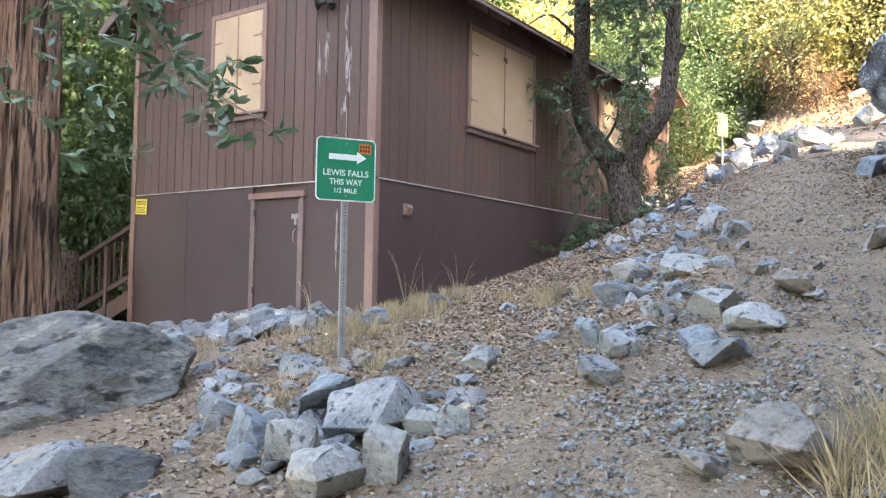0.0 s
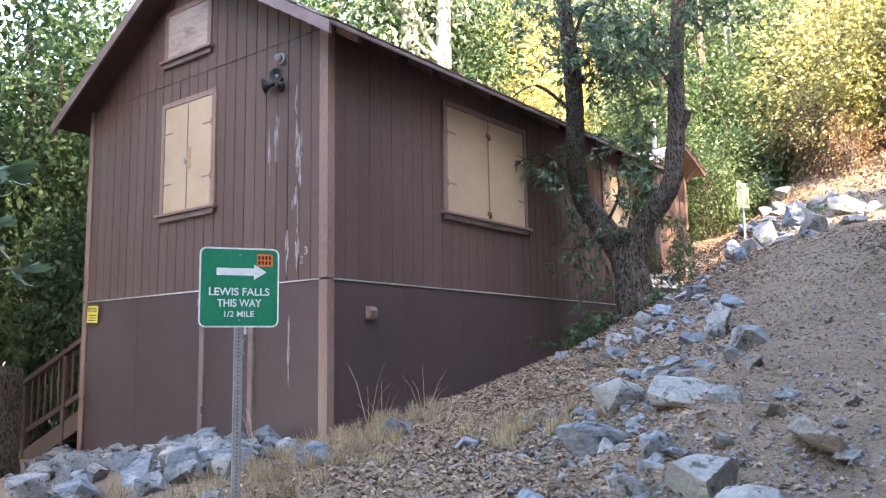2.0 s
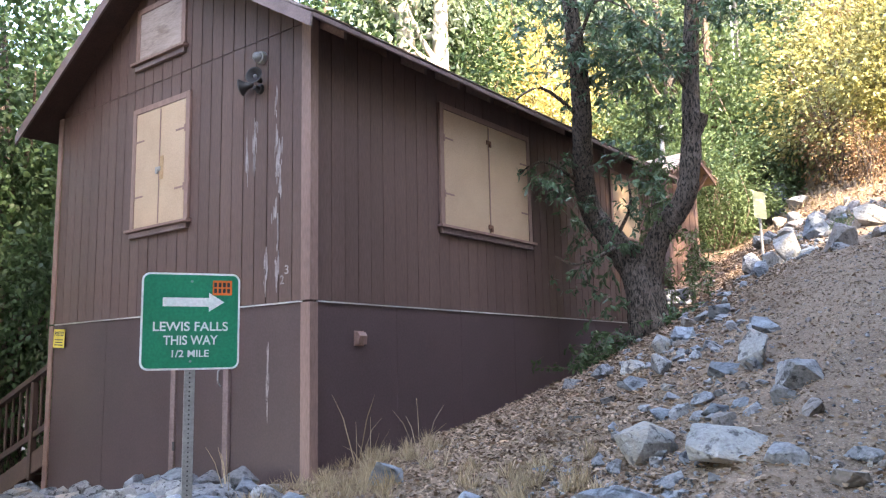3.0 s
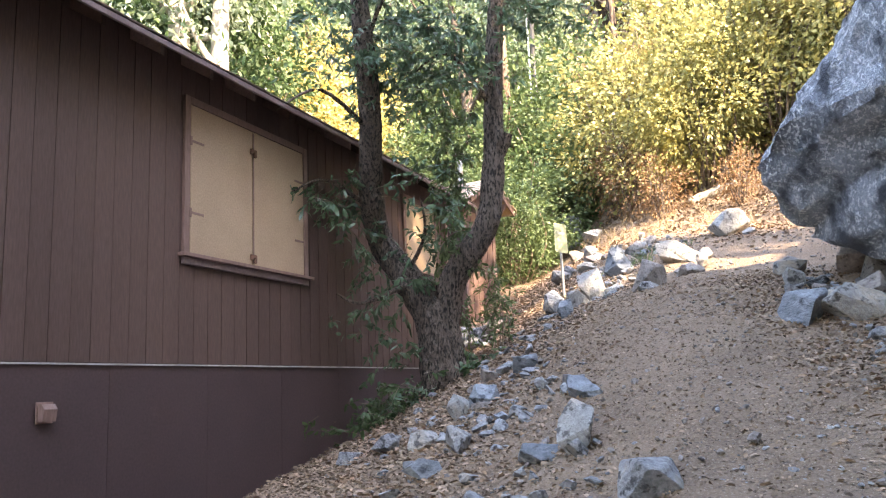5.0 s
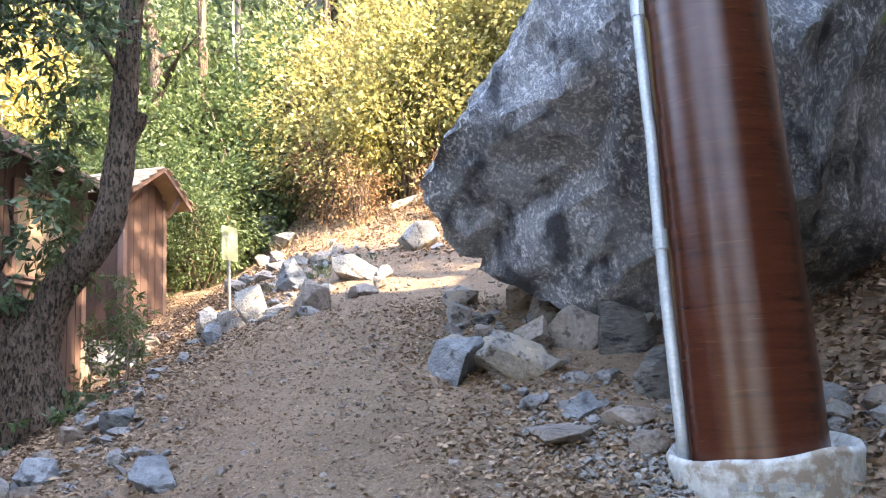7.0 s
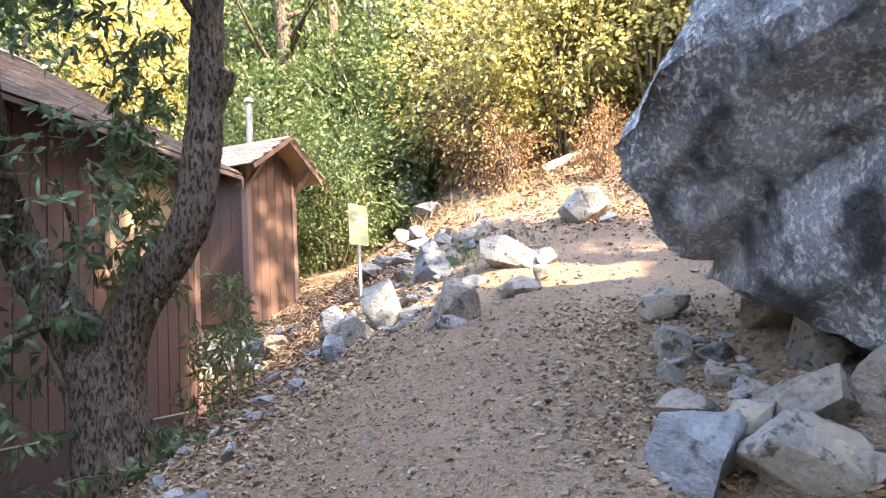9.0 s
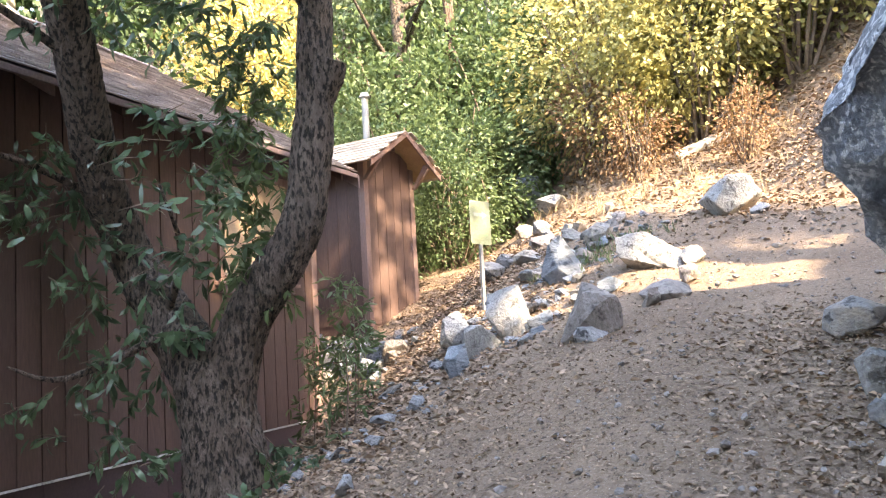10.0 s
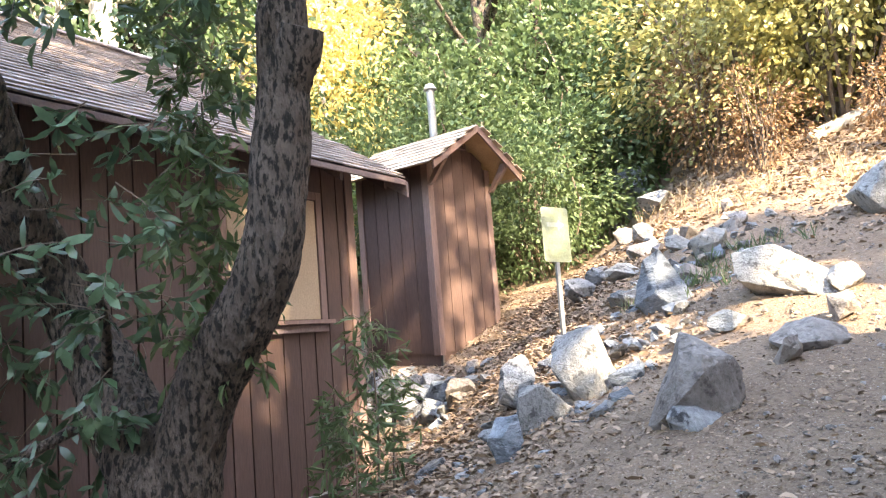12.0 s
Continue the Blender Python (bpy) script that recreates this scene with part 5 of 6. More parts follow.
# dark thicket at the far side of the cabin
for x, y, s in ((-14.6, 9.4, 1.2), (-15.2, 11.6, 1.4), (-13.2, 12.2, 1.2), (-16.4, 8.0, 1.3), (-17.6, 10.4, 1.6), (-16.0, 6.2, 1.1), (-18.6, 7.0, 1.5), (-19.2, 4.6, 1.5), (-14.2, 14.6, 1.5), (-17.0, 14.0, 1.7), (-20.4, 10.6, 1.9), (-13.6, 17.0, 1.6), (-21.0, 2.0, 1.7), (-18.0, 2.6, 1.3)):
    plant(S_DRK[int(rp.integers(2))], x, y, s, rp.uniform(0, 6.28), 0.0, s * 1.25)
for x, y, s in ((-16.6, 9.0, 1.0), (-19.0, 12.0, 1.1), (-15.4, 16.4, 1.05), (-21.5, 6.0, 1.1), (-14.6, 20.4, 1.0), (-18.5, 18.5, 1.1), (-23.0, 13.0, 1.2)):
    plant(T_DRK[int(rp.integers(2))], x, y, s, rp.uniform(0, 6.28))
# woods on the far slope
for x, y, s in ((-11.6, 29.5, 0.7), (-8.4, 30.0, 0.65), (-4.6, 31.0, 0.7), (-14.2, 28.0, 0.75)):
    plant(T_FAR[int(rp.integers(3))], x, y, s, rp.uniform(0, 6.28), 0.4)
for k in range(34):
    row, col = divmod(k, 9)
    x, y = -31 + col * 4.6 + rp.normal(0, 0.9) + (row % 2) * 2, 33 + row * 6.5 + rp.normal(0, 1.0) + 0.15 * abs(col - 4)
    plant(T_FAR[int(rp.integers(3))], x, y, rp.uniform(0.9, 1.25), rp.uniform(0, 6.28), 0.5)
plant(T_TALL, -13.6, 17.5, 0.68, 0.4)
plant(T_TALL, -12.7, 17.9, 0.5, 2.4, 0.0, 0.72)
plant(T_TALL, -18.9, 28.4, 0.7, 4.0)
for x, y, s in ((-13.9, 25.0, 1.0), (-12.6, 23.6, 0.85), (-11.4, 22.0, 0.7)):
    plant(T_GLD, x, y, s, rp.uniform(0, 6.28))
# added shade trees, unseen, on the steep bank beside and behind the walker
for x, y, s in ((5.2, -3.0, 1.0), (5.0, 0.2, 1.05), (5.2, 2.8, 1.0), (5.4, 5.4, 1.0), (8.0, -5.0, 1.35), (8.2, -1.0, 1.35), (8.4, 2.6, 1.25), (3.5, -7.0, 1.0), (-3.0, -9.0, 1.0), (-9.0, -7.0, 1.1), (-14.0, -3.0, 1.1), (-6.0, -5.5, 1.1), (-16.5, 1.0, 1.2), (-13.0, 0.5, 0.9)):
    plant(T_SHADE[int(rp.integers(2))], x, y, s, rp.uniform(0, 6.28), 0.3)
plant(T_SHADE[0], 4.9, 6.9, 0.7, 1.0, 0.3)
plant(T_SHADE[1], 5.6, 7.6, 0.95, 2.2, 0.3, 0.55)
plant(T_SHADE[0], 8.6, 5.6, 1.0, 0.4, 0.3, 0.45)
# unseen shrub, added to keep sun flecks off trail and pipe
plant(S_GRN[1], 4.5, 7.7, 1.3, 2.0, 0.2)
plant(T_SHADE[1], 6.3, 13.0, 0.34, 2.1, 0.3, 0.6)
# thin crowns out of view, added to dapple cabin wall and outhouse
for x, y, tall in ((6.2, 8.8, 1.2), (6.6, 11.7, 1.35), (5.2, 9.8, 1.45)):
    plant(T_LIGHT, x, y, 1.0, x * 3, 0.3, tall)
# shrubs added on the bank, unseen, to shade the lower trail
for x, y in ((4.6, -5.5), (4.5, -3.6), (4.7, -1.8), (4.4, 0.2), (4.6, 2.0), (4.5, 4.0), (4.7, 6.0), (2.7, -4.2), (2.9, 3.6)):
    plant(S_GRN[int(rp.integers(3))], x, y, 1.45 if x > 4 else 1.15, rp.uniform(0, 6.28), 0.2)
for y in (-5.0, -3.0, -1.0, 1.0, 3.0, 5.0, 7.0):
    plant(S_GRN[int(rp.integers(3))], 3.3 + rp.normal(0, 0.15), y, 1.35, rp.uniform(0, 6.28), 0.2)
for o in S_YEL + S_GRN + S_DRK + S_DRY + T_FAR + T_DRK + T_SHADE + [T_LIGHT, T_GLD, T_TALL]:
    drop(o)


T_THIN = tree(120, 13, 0.15, 1.6, 2.4, 1500, 0.2, M_LEAF_MID, M_REDBARK, "slim tree with a bare reddish trunk in the thicket", 0.15, 0.7)
T_OAK = tree(121, 9, 0.24, 2.6, 2.4, 2600, 0.18, M_LEAF_MID, M_BARK, "leaning canyon oak with dark spreading limbs", 0.9, 0.3)
plant(T_THIN, -7.75, 24.4, 1.0, 1.0)
plant(T_THIN, -4.9, 26.2, 0.9, 2.0)
plant(T_OAK, -9.4, 24.8, 1.0, 0.5)
plant(T_OAK, -15.0, 24.0, 1.1, 2.5)
drop(T_THIN)
drop(T_OAK)

# utility pole in the thicket
pole = thing("utility_pole", pose(-7.2, 25.6, ground_at(-7.2, 25.6)), "thin dark pole with a pale conduit standing among the trees", "pole")
bm = bmesh.new()
tube(bm, [(0, 0, -0.3), (0, 0, 7.5)], [0.09, 0.08], 10)
part("pole_shaft", bm, M_BLACK, pole, smooth=True)
bm = bmesh.new()
tube(bm, [(-0.12, -0.05, -0.3), (-0.12, -0.05, 7.4)], [0.025, 0.025], 8)
part("conduit", bm, M_CONDUIT, pole, smooth=True)


# redwood trunk in front of the cabin
redwood = thing("redwood_tree", pose(-10.85, 4.85, 0.3), "massive redwood trunk with furrowed reddish bark", "tree")
bm = bmesh.new()
RS = 150
rings = []
for zi in range(70):
    z = -0.4 + zi * 0.16
    R = 0.56 + 0.25 * math.exp(-max(z, 0) * 1.1) - 0.018 * z
    ring = []
    for k in range(RS):
        a = 2 * math.pi * k / RS
        fl = noise.noise(Vector((math.cos(a) * 9, math.sin(a) * 9, z * 0.4)))
        f2 = noise.noise(Vector((math.cos(a) * 17, math.sin(a) * 17, z * 1.1 + 5)))
        rr = R * (1 + 0.03 * math.sin(a * 3 + 1)) + 0.13 * (1 - abs(fl) * 2.6) + 0.04 * f2
        ring.append(bm.verts.new((rr * math.cos(a), rr * math.sin(a), z)))
    rings.append(ring)
for a, b in zip(rings, rings[1:]):
    for k in range(RS):
        bm.faces.new((a[k], a[(k + 1) % RS], b[(k + 1) % RS], b[k]))
part("trunk", bm, M_REDBARK, redwood, smooth=True)
# crown out of view, thickened to shade the thicket on the left
r = np.random.default_rng(4)
p, d = clumps(r, 160, 15000, (4.2, 4.2, 4.2), 0.5, 0.3)
p[:, 2] += 12.6
ob = new("crown", leaf_mesh("crown", p, d, 0.2, 0.05, M_LEAF, 4))
ob.parent = redwood

snag = thing("dead_trunk", pose(0, 0, 0), "grey leaning dead trunk behind the redwood", "trunk")
bm = bmesh.new()
q, s = smooth_line([(-11.7, 6.1, 0.2), (-11.85, 6.2, 1.1), (-11.95, 6.3, 2.1)], [0.30, 0.26, 0.20], 8)
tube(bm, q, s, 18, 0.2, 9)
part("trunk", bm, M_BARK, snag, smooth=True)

# ---- forked bay tree between trail and cabin ----
bay = thing("bay_tree", pose(0, 0, 0), "forked bay tree with rough bark and drooping glossy leaves", "tree")


def limb(name, pts, radii, seed, sides=84, parent=bay):
    pts, rr = smooth_line(pts, radii, 30)
    bm = bmesh.new()
    rings = []
    for i, p in enumerate(pts):
        dd = (pts[min(i + 1, len(pts) - 1)] - pts[max(i - 1, 0)]).normalized()
        u = dd.cross(Vector((0.31, 0.92, 0.2))).normalized()
        w = dd.cross(u)
        ring = []
        for k in range(sides):
            a = 2 * math.pi * k / sides
            q = u * math.cos(a) + w * math.sin(a)
            s = p + q * rr[i]
            f = 1 + 0.10 * noise.noise(s * 3.1) + (0.06 - 0.24 * abs(noise.noise(Vector((s.x * 21, s.y * 21, s.z * 5.0))))) + 0.03 * noise.noise(Vector((s.x * 30, s.y * 30, s.z * 18)))
            ring.append(bm.verts.new(p + q * rr[i] * f))
        rings.append(ring)
    for a, b in zip(rings, rings[1:]):
        for k in range(sides):
            bm.faces.new((a[k], a[(k + 1) % sides], b[(k + 1) % sides], b[k]))
    bm.faces.new(rings[-1])
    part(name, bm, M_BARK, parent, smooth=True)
    return pts


LEFT = [(-4.93, 12.62, 2.25), (-4.98, 12.60, 2.9), (-5.08, 12.58, 3.6), (-5.42, 12.58, 4.12), (-5.80, 12.55, 4.70), (-5.72, 12.2, 5.25), (-5.52, 11.85, 5.85), (-5.36, 11.5, 6.55), (-5.3, 11.2, 7.6), (-5.2, 11.0, 9.0)]
RIGHT = [(-5.02, 12.62, 3.25), (-4.92, 12.62, 3.85), (-4.66, 12.64, 4.32), (-4.36, 12.68, 4.75), (-4.26, 12.72, 5.35), (-4.22, 12.74, 6.05), (-4.16, 12.74, 7.0), (-4.02, 12.72, 8.2), (-3.9, 12.7, 9.6)]
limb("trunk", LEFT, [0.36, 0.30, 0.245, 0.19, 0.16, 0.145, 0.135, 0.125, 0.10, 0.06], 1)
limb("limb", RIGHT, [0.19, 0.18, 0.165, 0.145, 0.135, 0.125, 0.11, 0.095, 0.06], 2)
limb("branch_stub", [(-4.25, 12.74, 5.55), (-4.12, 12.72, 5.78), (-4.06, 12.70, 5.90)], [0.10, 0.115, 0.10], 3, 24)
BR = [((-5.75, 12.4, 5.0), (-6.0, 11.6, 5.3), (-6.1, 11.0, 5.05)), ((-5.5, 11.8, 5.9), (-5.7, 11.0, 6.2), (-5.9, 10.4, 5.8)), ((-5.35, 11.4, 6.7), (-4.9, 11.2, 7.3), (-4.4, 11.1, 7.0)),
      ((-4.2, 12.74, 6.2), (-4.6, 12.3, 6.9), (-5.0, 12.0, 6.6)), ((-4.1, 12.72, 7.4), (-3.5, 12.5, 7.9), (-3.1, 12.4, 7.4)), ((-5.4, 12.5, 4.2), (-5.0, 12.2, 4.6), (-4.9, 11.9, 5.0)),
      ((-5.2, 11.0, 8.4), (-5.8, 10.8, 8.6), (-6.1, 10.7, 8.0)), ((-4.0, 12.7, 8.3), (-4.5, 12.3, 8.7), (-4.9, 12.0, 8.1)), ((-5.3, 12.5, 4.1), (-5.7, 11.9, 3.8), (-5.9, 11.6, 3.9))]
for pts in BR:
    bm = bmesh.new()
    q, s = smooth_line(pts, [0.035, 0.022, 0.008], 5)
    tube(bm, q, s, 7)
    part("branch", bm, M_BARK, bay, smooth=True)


def spray(parent, places, seed, leaf=0.115, wide=0.036, material=None, per=13, twig=0.32, droop=0.55, name="leaf_spray"):
    """Hanging twigs with leaves set along them; one part for each stretch of foliage."""
    r = np.random.default_rng(seed)
    P, D = [], []
    bm = bmesh.new()
    for c, spread, count in places:
        for _ in range(count):
            b = Vector(c) + Vector(r.normal(0, 1, 3)) * spread
            a = r.uniform(0, 6.28)
            dirv = Vector((math.cos(a), math.sin(a), r.uniform(-droop * 1.6, 0.5))).normalized()
            tip = b + dirv * twig * r.uniform(0.6, 1.4) - Vector((0, 0, droop * twig * 0.4))
            tube(bm, [b, b.lerp(tip, 0.5) + Vector((0, 0, 0.02)), tip], [0.004, 0.003, 0.0015], 3)
            for k in range(per):
                t = r.uniform(0.15, 1.0)
                o = b.lerp(tip, t)
                e = dirv * 0.6 + Vector(r.normal(0, 0.65, 3)) - Vector((0, 0, droop))
                P.append(o[:])
                D.append(e[:])
    tagged(part("twigwork", bm, M_TWIG, parent), kind="stuff")
    ob = new(name, leaf_mesh(name, P, D, leaf, wide, material or M_LEAF_BAY, seed, 0.4))
    ob.parent = parent
    tagged(ob, kind="stuff")


spray(bay, [((-5.9, 11.6, 5.15), 0.22, 14), ((-6.0, 11.2, 4.95), 0.2, 9), ((-5.7, 12.1, 4.9), 0.18, 6)], 201)
spray(bay, [((-5.0, 12.1, 4.75), 0.20, 7), ((-4.95, 12.2, 5.05), 0.20, 9), ((-4.9, 12.3, 5.5), 0.2, 9), ((-5.15, 12.3, 4.3), 0.18, 9)], 202)
spray(bay, [((-5.45, 11.6, 6.5), 0.25, 24), ((-5.0, 11.4, 6.9), 0.35, 50), ((-4.7, 11.8, 6.7), 0.3, 40), ((-4.5, 12.2, 6.9), 0.3, 44), ((-4.9, 12.0, 7.4), 0.4, 56)], 203, per=14)
spray(bay, [((-3.5, 12.5, 7.5), 0.30, 36), ((-3.9, 12.6, 7.9), 0.35, 40), ((-5.6, 11.0, 7.4), 0.4, 30), ((-5.3, 11.1, 8.2), 0.5, 36), ((-4.3, 12.3, 8.5), 0.5, 46), ((-5.0, 11.6, 9.2), 0.7, 50), ((-4.0, 12.6, 9.4), 0.6, 50)], 204, per=14)
spray(bay, [((-5.7, 12.0, 3.7), 0.2, 8), ((-5.55, 12.2, 4.05), 0.16, 7), ((-5.4, 12.1, 3.3), 0.2, 5)], 205)
spray(bay, [((-5.3, 12.4, 2.7), 0.22, 22), ((-4.6, 12.7, 2.85), 0.2, 20), ((-5.2, 12.2, 2.45), 0.25, 26), ((-4.75, 12.9, 3.1), 0.15, 10)], 206, leaf=0.09)

spray(bay, [((-4.82, 12.72, z), 0.10, 20) for z in (4.4, 4.7, 5.0, 5.3, 5.6, 5.9, 6.2)], 207, leaf=0.12, wide=0.03, material=M_LEAF_MID, per=10, twig=0.22)

spray(bay, [((-5.15, 12.05, 2.64), 0.20, 22), ((-5.6, 11.8, 2.42), 0.22, 26), ((-4.55, 12.5, 2.92), 0.12, 16), ((-5.65, 12.5, 2.65), 0.24, 26)], 208, leaf=0.10, material=M_LEAF)
spray(bay, [((-5.95, 12.25, 5.0), 0.16, 10), ((-5.85, 12.4, 4.5), 0.14, 6), ((-5.55, 12.5, 4.0), 0.10, 4), ((-6.0, 12.0, 5.3), 0.14, 8)], 209, leaf=0.14, wide=0.038, per=11, droop=0.9)

# saplings at the cabin's far corner
for x, y, hgt in ((-4.7, 13.9, 1.15), (-5.0, 14.5, 1.3), (-4.5, 13.4, 0.8), (-5.3, 14.2, 0.9)):
    sap = thing("sapling", pose(x, y, ground_at(x, y)), "slender leafy bay sapling beside the cabin wall", "sapling", "saplings by the cabin")
    bm = bmesh.new()
    tube(bm, [(0, 0, -0.05), (0.03, 0.02, hgt * 0.5), (0.0, 0.05, hgt)], [0.010, 0.007, 0.003], 5)
    part("stem", bm, M_TWIG, sap)
    spray(sap, [((0, 0.02, hgt * q), 0.07, 7) for q in (0.35, 0.55, 0.75, 0.95)], int(300 + x * -10), 0.10, 0.022, M_LEAF_MID, 9, 0.22, 0.4)

# branch that hangs in from above the trail
hang = thing("hanging_branch", pose(0, 0, 0), "leafy bay branch hanging in over the stone pile", "branch")
bm = bmesh.new()
q, s = smooth_line([(-4.2, 1.1, 4.4), (-3.9, 1.9, 3.55), (-3.72, 2.35, 3.0), (-3.3, 2.35, 2.75), (-2.85, 2.28, 2.56)], [0.03, 0.022, 0.014, 0.008, 0.003], 6)
tube(bm, q, s, 7)
part("branch", bm, M_TWIG, hang)
spray(hang, [((-2.86, 2.28, 2.56), 0.03, 3), ((-3.2, 2.33, 2.72), 0.06, 4), ((-3.5, 2.36, 2.88), 0.08, 6), ((-3.75, 2.35, 3.02), 0.12, 9), ((-3.85, 2.1, 3.3), 0.14, 12), ((-3.95, 1.9, 3.55), 0.18, 14), ((-4.3, 2.2, 3.3), 0.2, 12), ((-4.7, 2.1, 3.1), 0.2, 10), ((-4.6, 2.4, 2.7), 0.15, 5)], 211, 0.115, 0.036, M_LEAF_BAY, 8, 0.18, 0.2)

# ---- dry grass, litter and low weeds ----
def grass(name, places, seed, label, material, hgt=0.3, blades=46):
    r = np.random.default_rng(seed)
    P, D = [], []
    for x, y, s, n in places:
        for _ in range(n):
            gx, gy = x + r.normal(0, s), y + r.normal(0, s)
            gz = ground_at(gx, gy)
            for _ in range(blades):
                P.append((gx + r.normal(0, 0.03), gy + r.normal(0, 0.03), gz - 0.01))
                D.append((r.normal(0, 0.45), r.normal(0, 0.45), 1.0))
    me = leaf_mesh(name, P, D, hgt, 0.006, material, seed, 0.5)
    return tagged(new(name, me), label, "grass", kind="stuff")


grass("dry_grass", [(-5.6, 6.9, 0.35, 24), (-4.8, 6.6, 0.4, 18), (-5.2, 5.6, 0.45, 16), (-5.9, 7.9, 0.3, 18), (-3.8, 4.0, 0.3, 12), (-4.9, 4.8, 0.4, 18), (-6.2, 5.6, 0.5, 20), (-3.2, 6.3, 0.4, 14)], 31, "sparse straw-coloured grass at the cabin's foot", M_GRASS, 0.15)
grass("dry_grass", [(0.25, 2.7, 0.22, 30), (0.55, 3.4, 0.25, 26), (0.35, 2.0, 0.25, 24), (0.8, 4.4, 0.3, 14)], 32, "tangled dry grass on the trail's bank", M_GRASS, 0.26, 40)
grass("dry_grass", [(-2.4, 20.2, 0.5, 8), (-3.4, 20.0, 0.4, 10), (-1.2, 20.6, 0.6, 5), (0.6, 20.4, 0.8, 5), (-4.3, 21.0, 0.4, 10)], 33, "dry grass along the upper slope", M_GRASS, 0.28, 18)
grass("green_weeds", [(-3.05, 16.6, 0.2, 14), (-2.9, 17.0, 0.2, 10), (-3.4, 16.3, 0.15, 8)], 34, "low green weeds between the bank stones", M_LEAF_MID, 0.14, 20)
for x, y, hgt in ((-5.95, 7.55, 0.75), (-5.3, 7.05, 0.55), (-5.1, 7.5, 0.6), (-6.6, 6.5, 0.55), (-4.6, 7.2, 0.35)):
    st = thing("dry_weed", pose(x, y, ground_at(x, y)), "dried arching weed stalk against the cabin wall", "weed", "weeds along the cabin")
    r = np.random.default_rng(int(-x * 100))
    for _ in range(6):
        bm = bmesh.new()
        a = r.uniform(0, 6.28)
        tip = Vector((0.25 * math.cos(a), 0.25 * math.sin(a), hgt * r.uniform(0.5, 1)))
        tube(bm, [Vector((0, 0, -0.02)), tip * 0.6 + Vector((0, 0, 0.12 * hgt)), tip], [0.004, 0.003, 0.0015], 4)
        part("stalk", bm, M_GRASS, st)


def litter(name, count, place, seed, label, size=0.055, material=None):
    r = np.random.default_rng(seed)
    xy = np.array([place(r) for _ in range(count)])
    z = height(xy[:, 0], xy[:, 1])
    q = [0.05 * noise.noise(Vector((a, b, 0)) * 0.9) + 0.03 * noise.noise(Vector((a, b, 0)) * 2.6) + 0.018 * noise.noise(Vector((a, b, 0)) * 7.0) for a, b in xy]
    P = np.column_stack([xy, z + np.array(q) + r.uniform(0.004, 0.018, count)])
    a = r.uniform(0, 6.28, count)
    D = np.column_stack([np.cos(a), np.sin(a), r.normal(0, 0.22, count)])
    me = leaf_mesh(name, P, D, size, size * 0.42, material or M_LITTER, seed, 0.5, 0.35)
    return tagged(new(name, me), label, "leaf litter", kind="stuff")


litter("leaf_litter", 26000, along([(-2.2, 4.0), (-3.4, 7.0), (-4.4, 9.6), (-4.4, 12.0), (-4.3, 14.5), (-4.6, 17.0)], 0.75), 41, "brown fallen leaves on the slope under the tree")
litter("leaf_litter", 11000, along([(-0.4, 1.4), (-0.9, 5.0), (-1.4, 8.0), (-2.6, 11.0), (-3.2, 14.0), (-3.0, 17.5)], 0.9), 42, "scattered fallen leaves on the trail", 0.028)
litter("leaf_litter", 14000, zone(-5.0, 6.0, 19.5, 24.5), 43, "fallen leaves covering the upper hillside", 0.09)
litter("leaf_litter", 9000, along([(-3.0, 1.4), (-4.2, 3.2), (-4.6, 5.4), (-4.2, 7.0)], 0.8), 44, "dry leaves between stones and cabin", 0.055)
litter("leaf_litter", 9000, along([(0.2, 7.6), (-0.3, 9.4), (-0.9, 11.4), (-1.3, 13.6)], 0.42), 49, "brown leaves along the trail's edge", 0.045)
litter("leaf_litter", 9000, along([(1.5, 8.6), (2.6, 10.5), (3.4, 13.0)], 0.7), 50, "dark dead leaves on the bank behind the pipe", 0.08)
litter("leaf_litter", 8000, along([(1.7, 3.2), (1.9, 6.5), (2.2, 10.0)], 0.7), 45, "dead leaves on the steep bank", 0.07)
litter("leaf_litter", 12000, along([(-5.2, 13.2), (-5.0, 15.5), (-5.6, 18.4), (-5.4, 20.0)], 0.6), 47, "brown leaves drifted over the stony bank", 0.06)
litter("leaf_litter", 9000, along([(-1.6, 18.0), (0.4, 19.4), (2.4, 20.4)], 0.9), 48, "brown leaves on the slope above the trail", 0.07)
litter("leaf_litter", 5000, zone(-7.5, -4.0, 15.8, 20.5), 46, "dead leaves round the outhouse", 0.06)
litter("leaf_chips", 26000, along([(0.2, 0.6), (-0.6, 3.0), (-1.3, 6.5), (-1.8, 10.0), (-2.6, 13.5)], 1.15), 51, "broken tan leaf chips strewn over the trail", 0.019)
litter("leaf_chips", 22000, along([(-1.6, 2.6), (-2.6, 5.0), (-3.6, 7.6), (-4.0, 10.5), (-4.2, 13.0)], 0.9), 52, "brown leaf chips among the slope's stones", 0.034)
litter("leaf_litter", 12000, along([(-5.6, 6.9), (-5.2, 9.0), (-5.4, 11.0)], 0.5), 53, "dead leaves drifted along the cabin's side wall", 0.055)
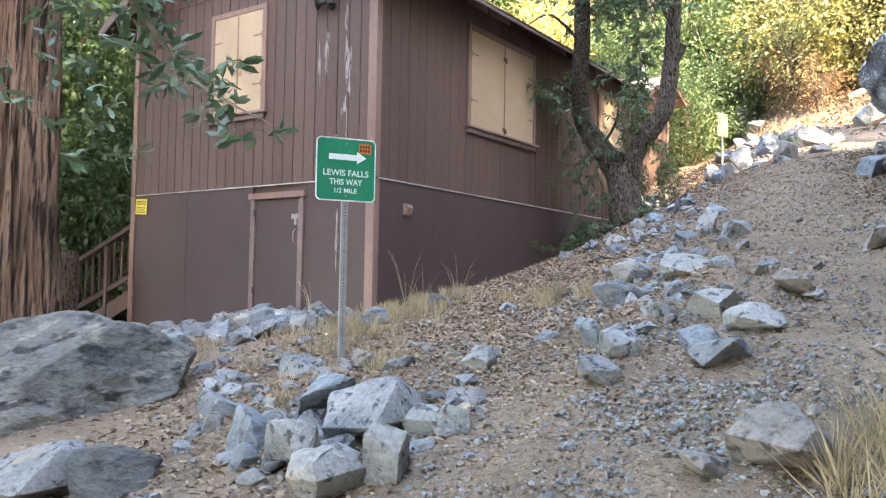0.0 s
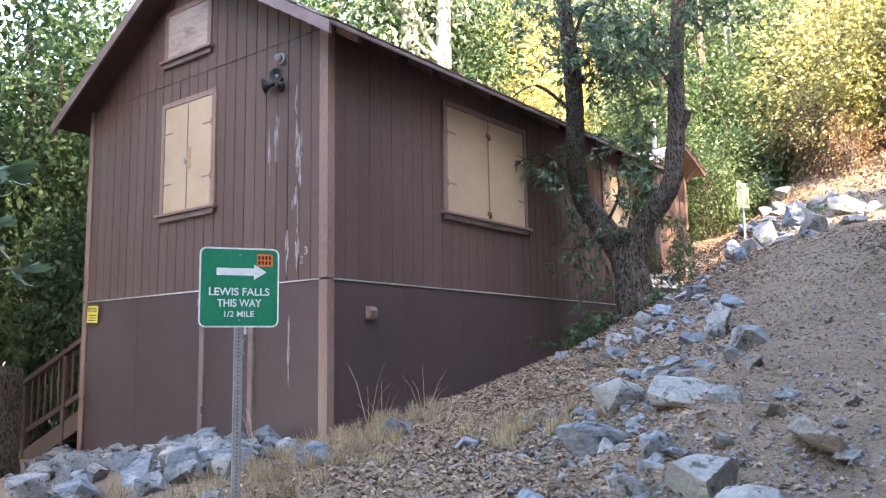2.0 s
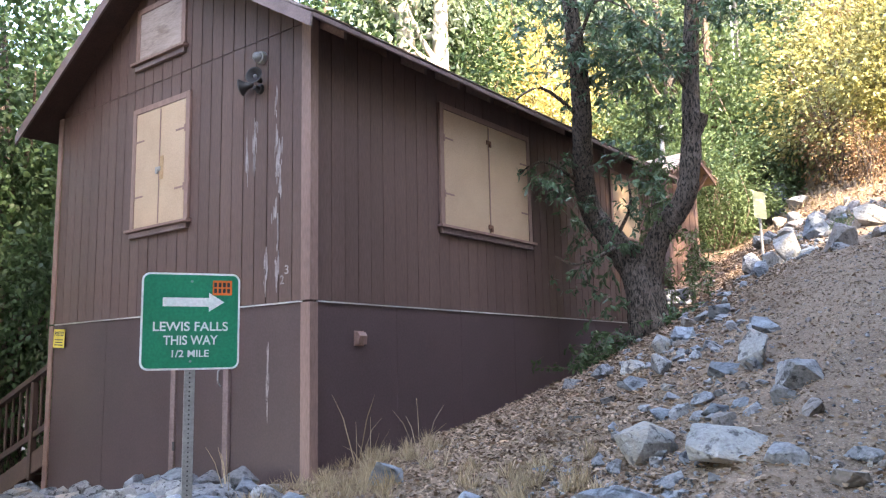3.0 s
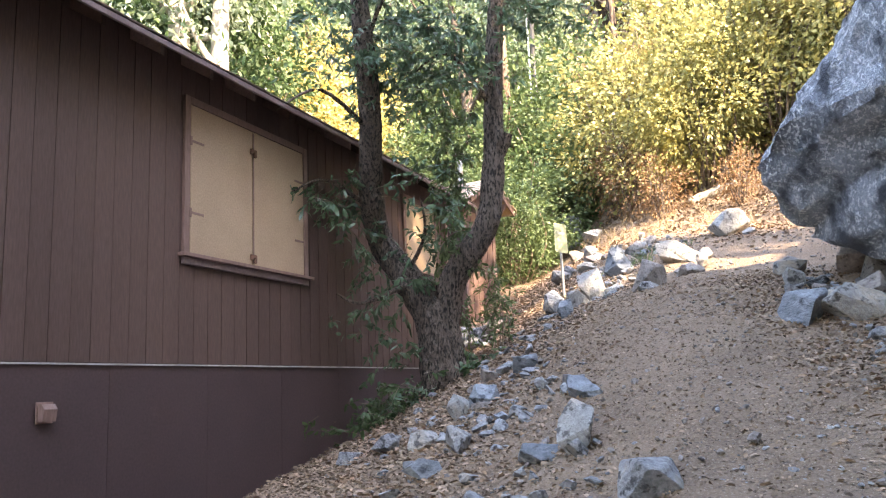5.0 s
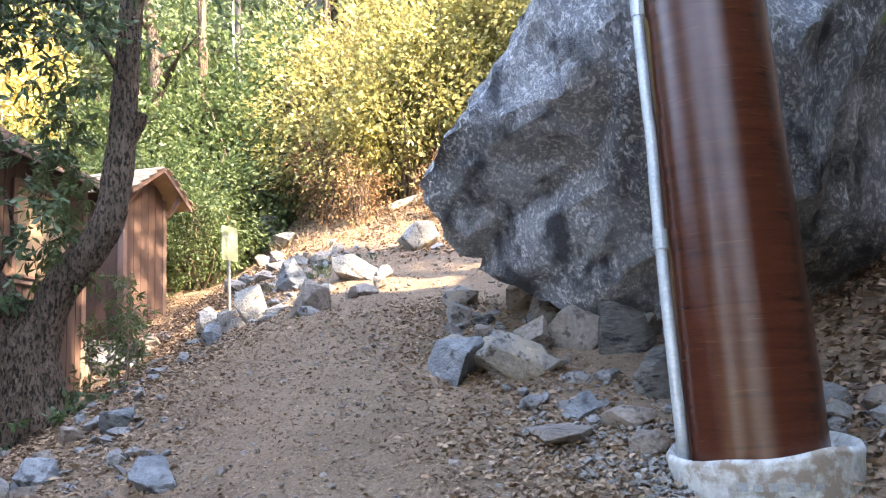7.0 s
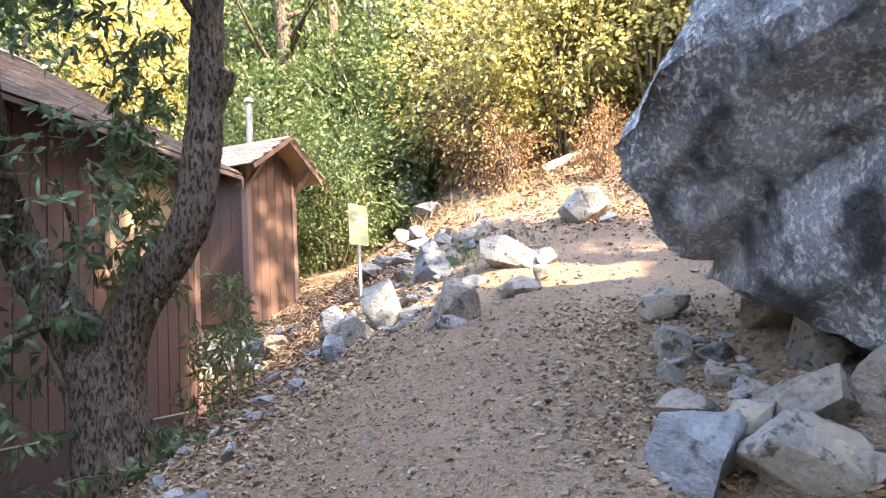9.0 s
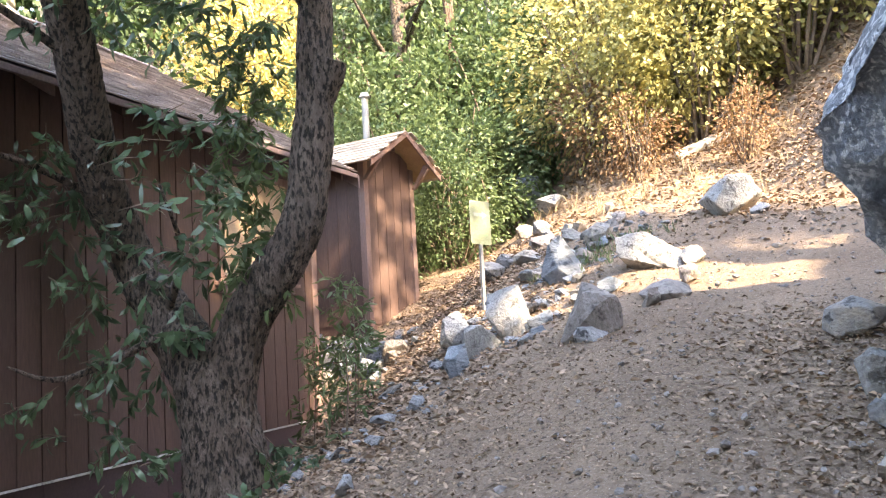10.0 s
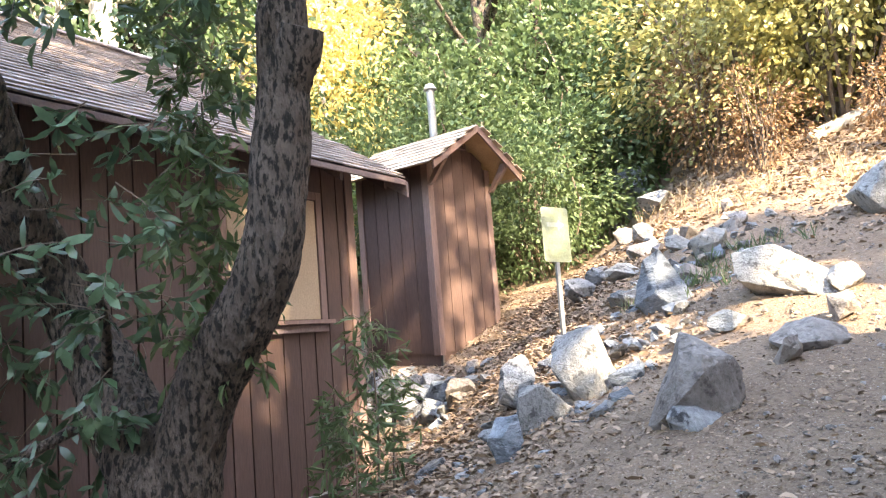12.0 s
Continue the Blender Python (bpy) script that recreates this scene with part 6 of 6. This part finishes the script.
log = thing("fallen_log", pose(-2.0, 22.2, ground_at(-2.0, 22.2) + 0.1, 0, -20, 25), "bleached fallen log lying on the sunny slope", "log")
bm = bmesh.new()
q, s = smooth_line([(-0.9, 0, 0), (0, 0.05, 0.03), (1.1, 0, 0)], [0.11, 0.10, 0.06], 8)
tube(bm, q, s, 12, 0.2, 3)
part("log_body", bm, M_PALEBARK, log, smooth=True)

# ---- shingles of the cabin roof ----
SH = []
for w in (0.17, 0.22, 0.27):
    bm = bmesh.new()
    box(bm, (-w / 2, -0.115, -0.006), (w / 2, 0.115, 0.007))
    me = bpy.data.meshes.new("shingle")
    bm.to_mesh(me)
    bm.free()
    me.materials.append(M_SHINGLE)
    SH.append((w, me))
rng = np.random.default_rng(12)
tilt = math.degrees(math.atan(SLOPE))
made, far_co, far_faces = 0, [], []
CORN = np.array([(x, y, z) for x in (-0.5, 0.5) for y in (-0.115, 0.115) for z in (-0.006, 0.007)])
QUADS = [(0, 1, 3, 2), (4, 6, 7, 5), (0, 4, 5, 1), (2, 3, 7, 6), (0, 2, 6, 4), (1, 5, 7, 3)]
for row in range(29):
    d = 3.04 - row * 0.105
    y = CY0 - 0.42 + rng.uniform(0, 0.1)
    while y < CY1 + 0.30:
        w, me = SH[int(rng.integers(3))]
        x = RIDGE_X + d - 0.085 + rng.normal(0, 0.004)
        m = pose(x, y + w / 2, roof_z(x) + 0.052 + rng.uniform(0, 0.005), 0, 0, 0) @ pose(0, 0, 0, 0, tilt - 5.5, 0) @ pose(0, 0, 0, 0, 0, 90 + rng.normal(0, 1.2))
        if y > 11.2 and row < 14 and made < 300 and rng.random() < 0.98:
            share("shingle", me, roof_r, m)
            made += 1
        else:
            b = len(far_co)
            for c in CORN * (w, 1, 1):
                far_co.append((m @ Vector(c))[:])
            far_faces += [tuple(i + b for i in q) for q in QUADS]
        y += w + 0.006
me = bpy.data.meshes.new("shingles")
me.from_pydata(far_co, [], far_faces)
me.materials.append(M_SHINGLE)
ob = tagged(new("shingles", me), "rows of weathered shingles", kind="stuff")
ob.parent = roof_r
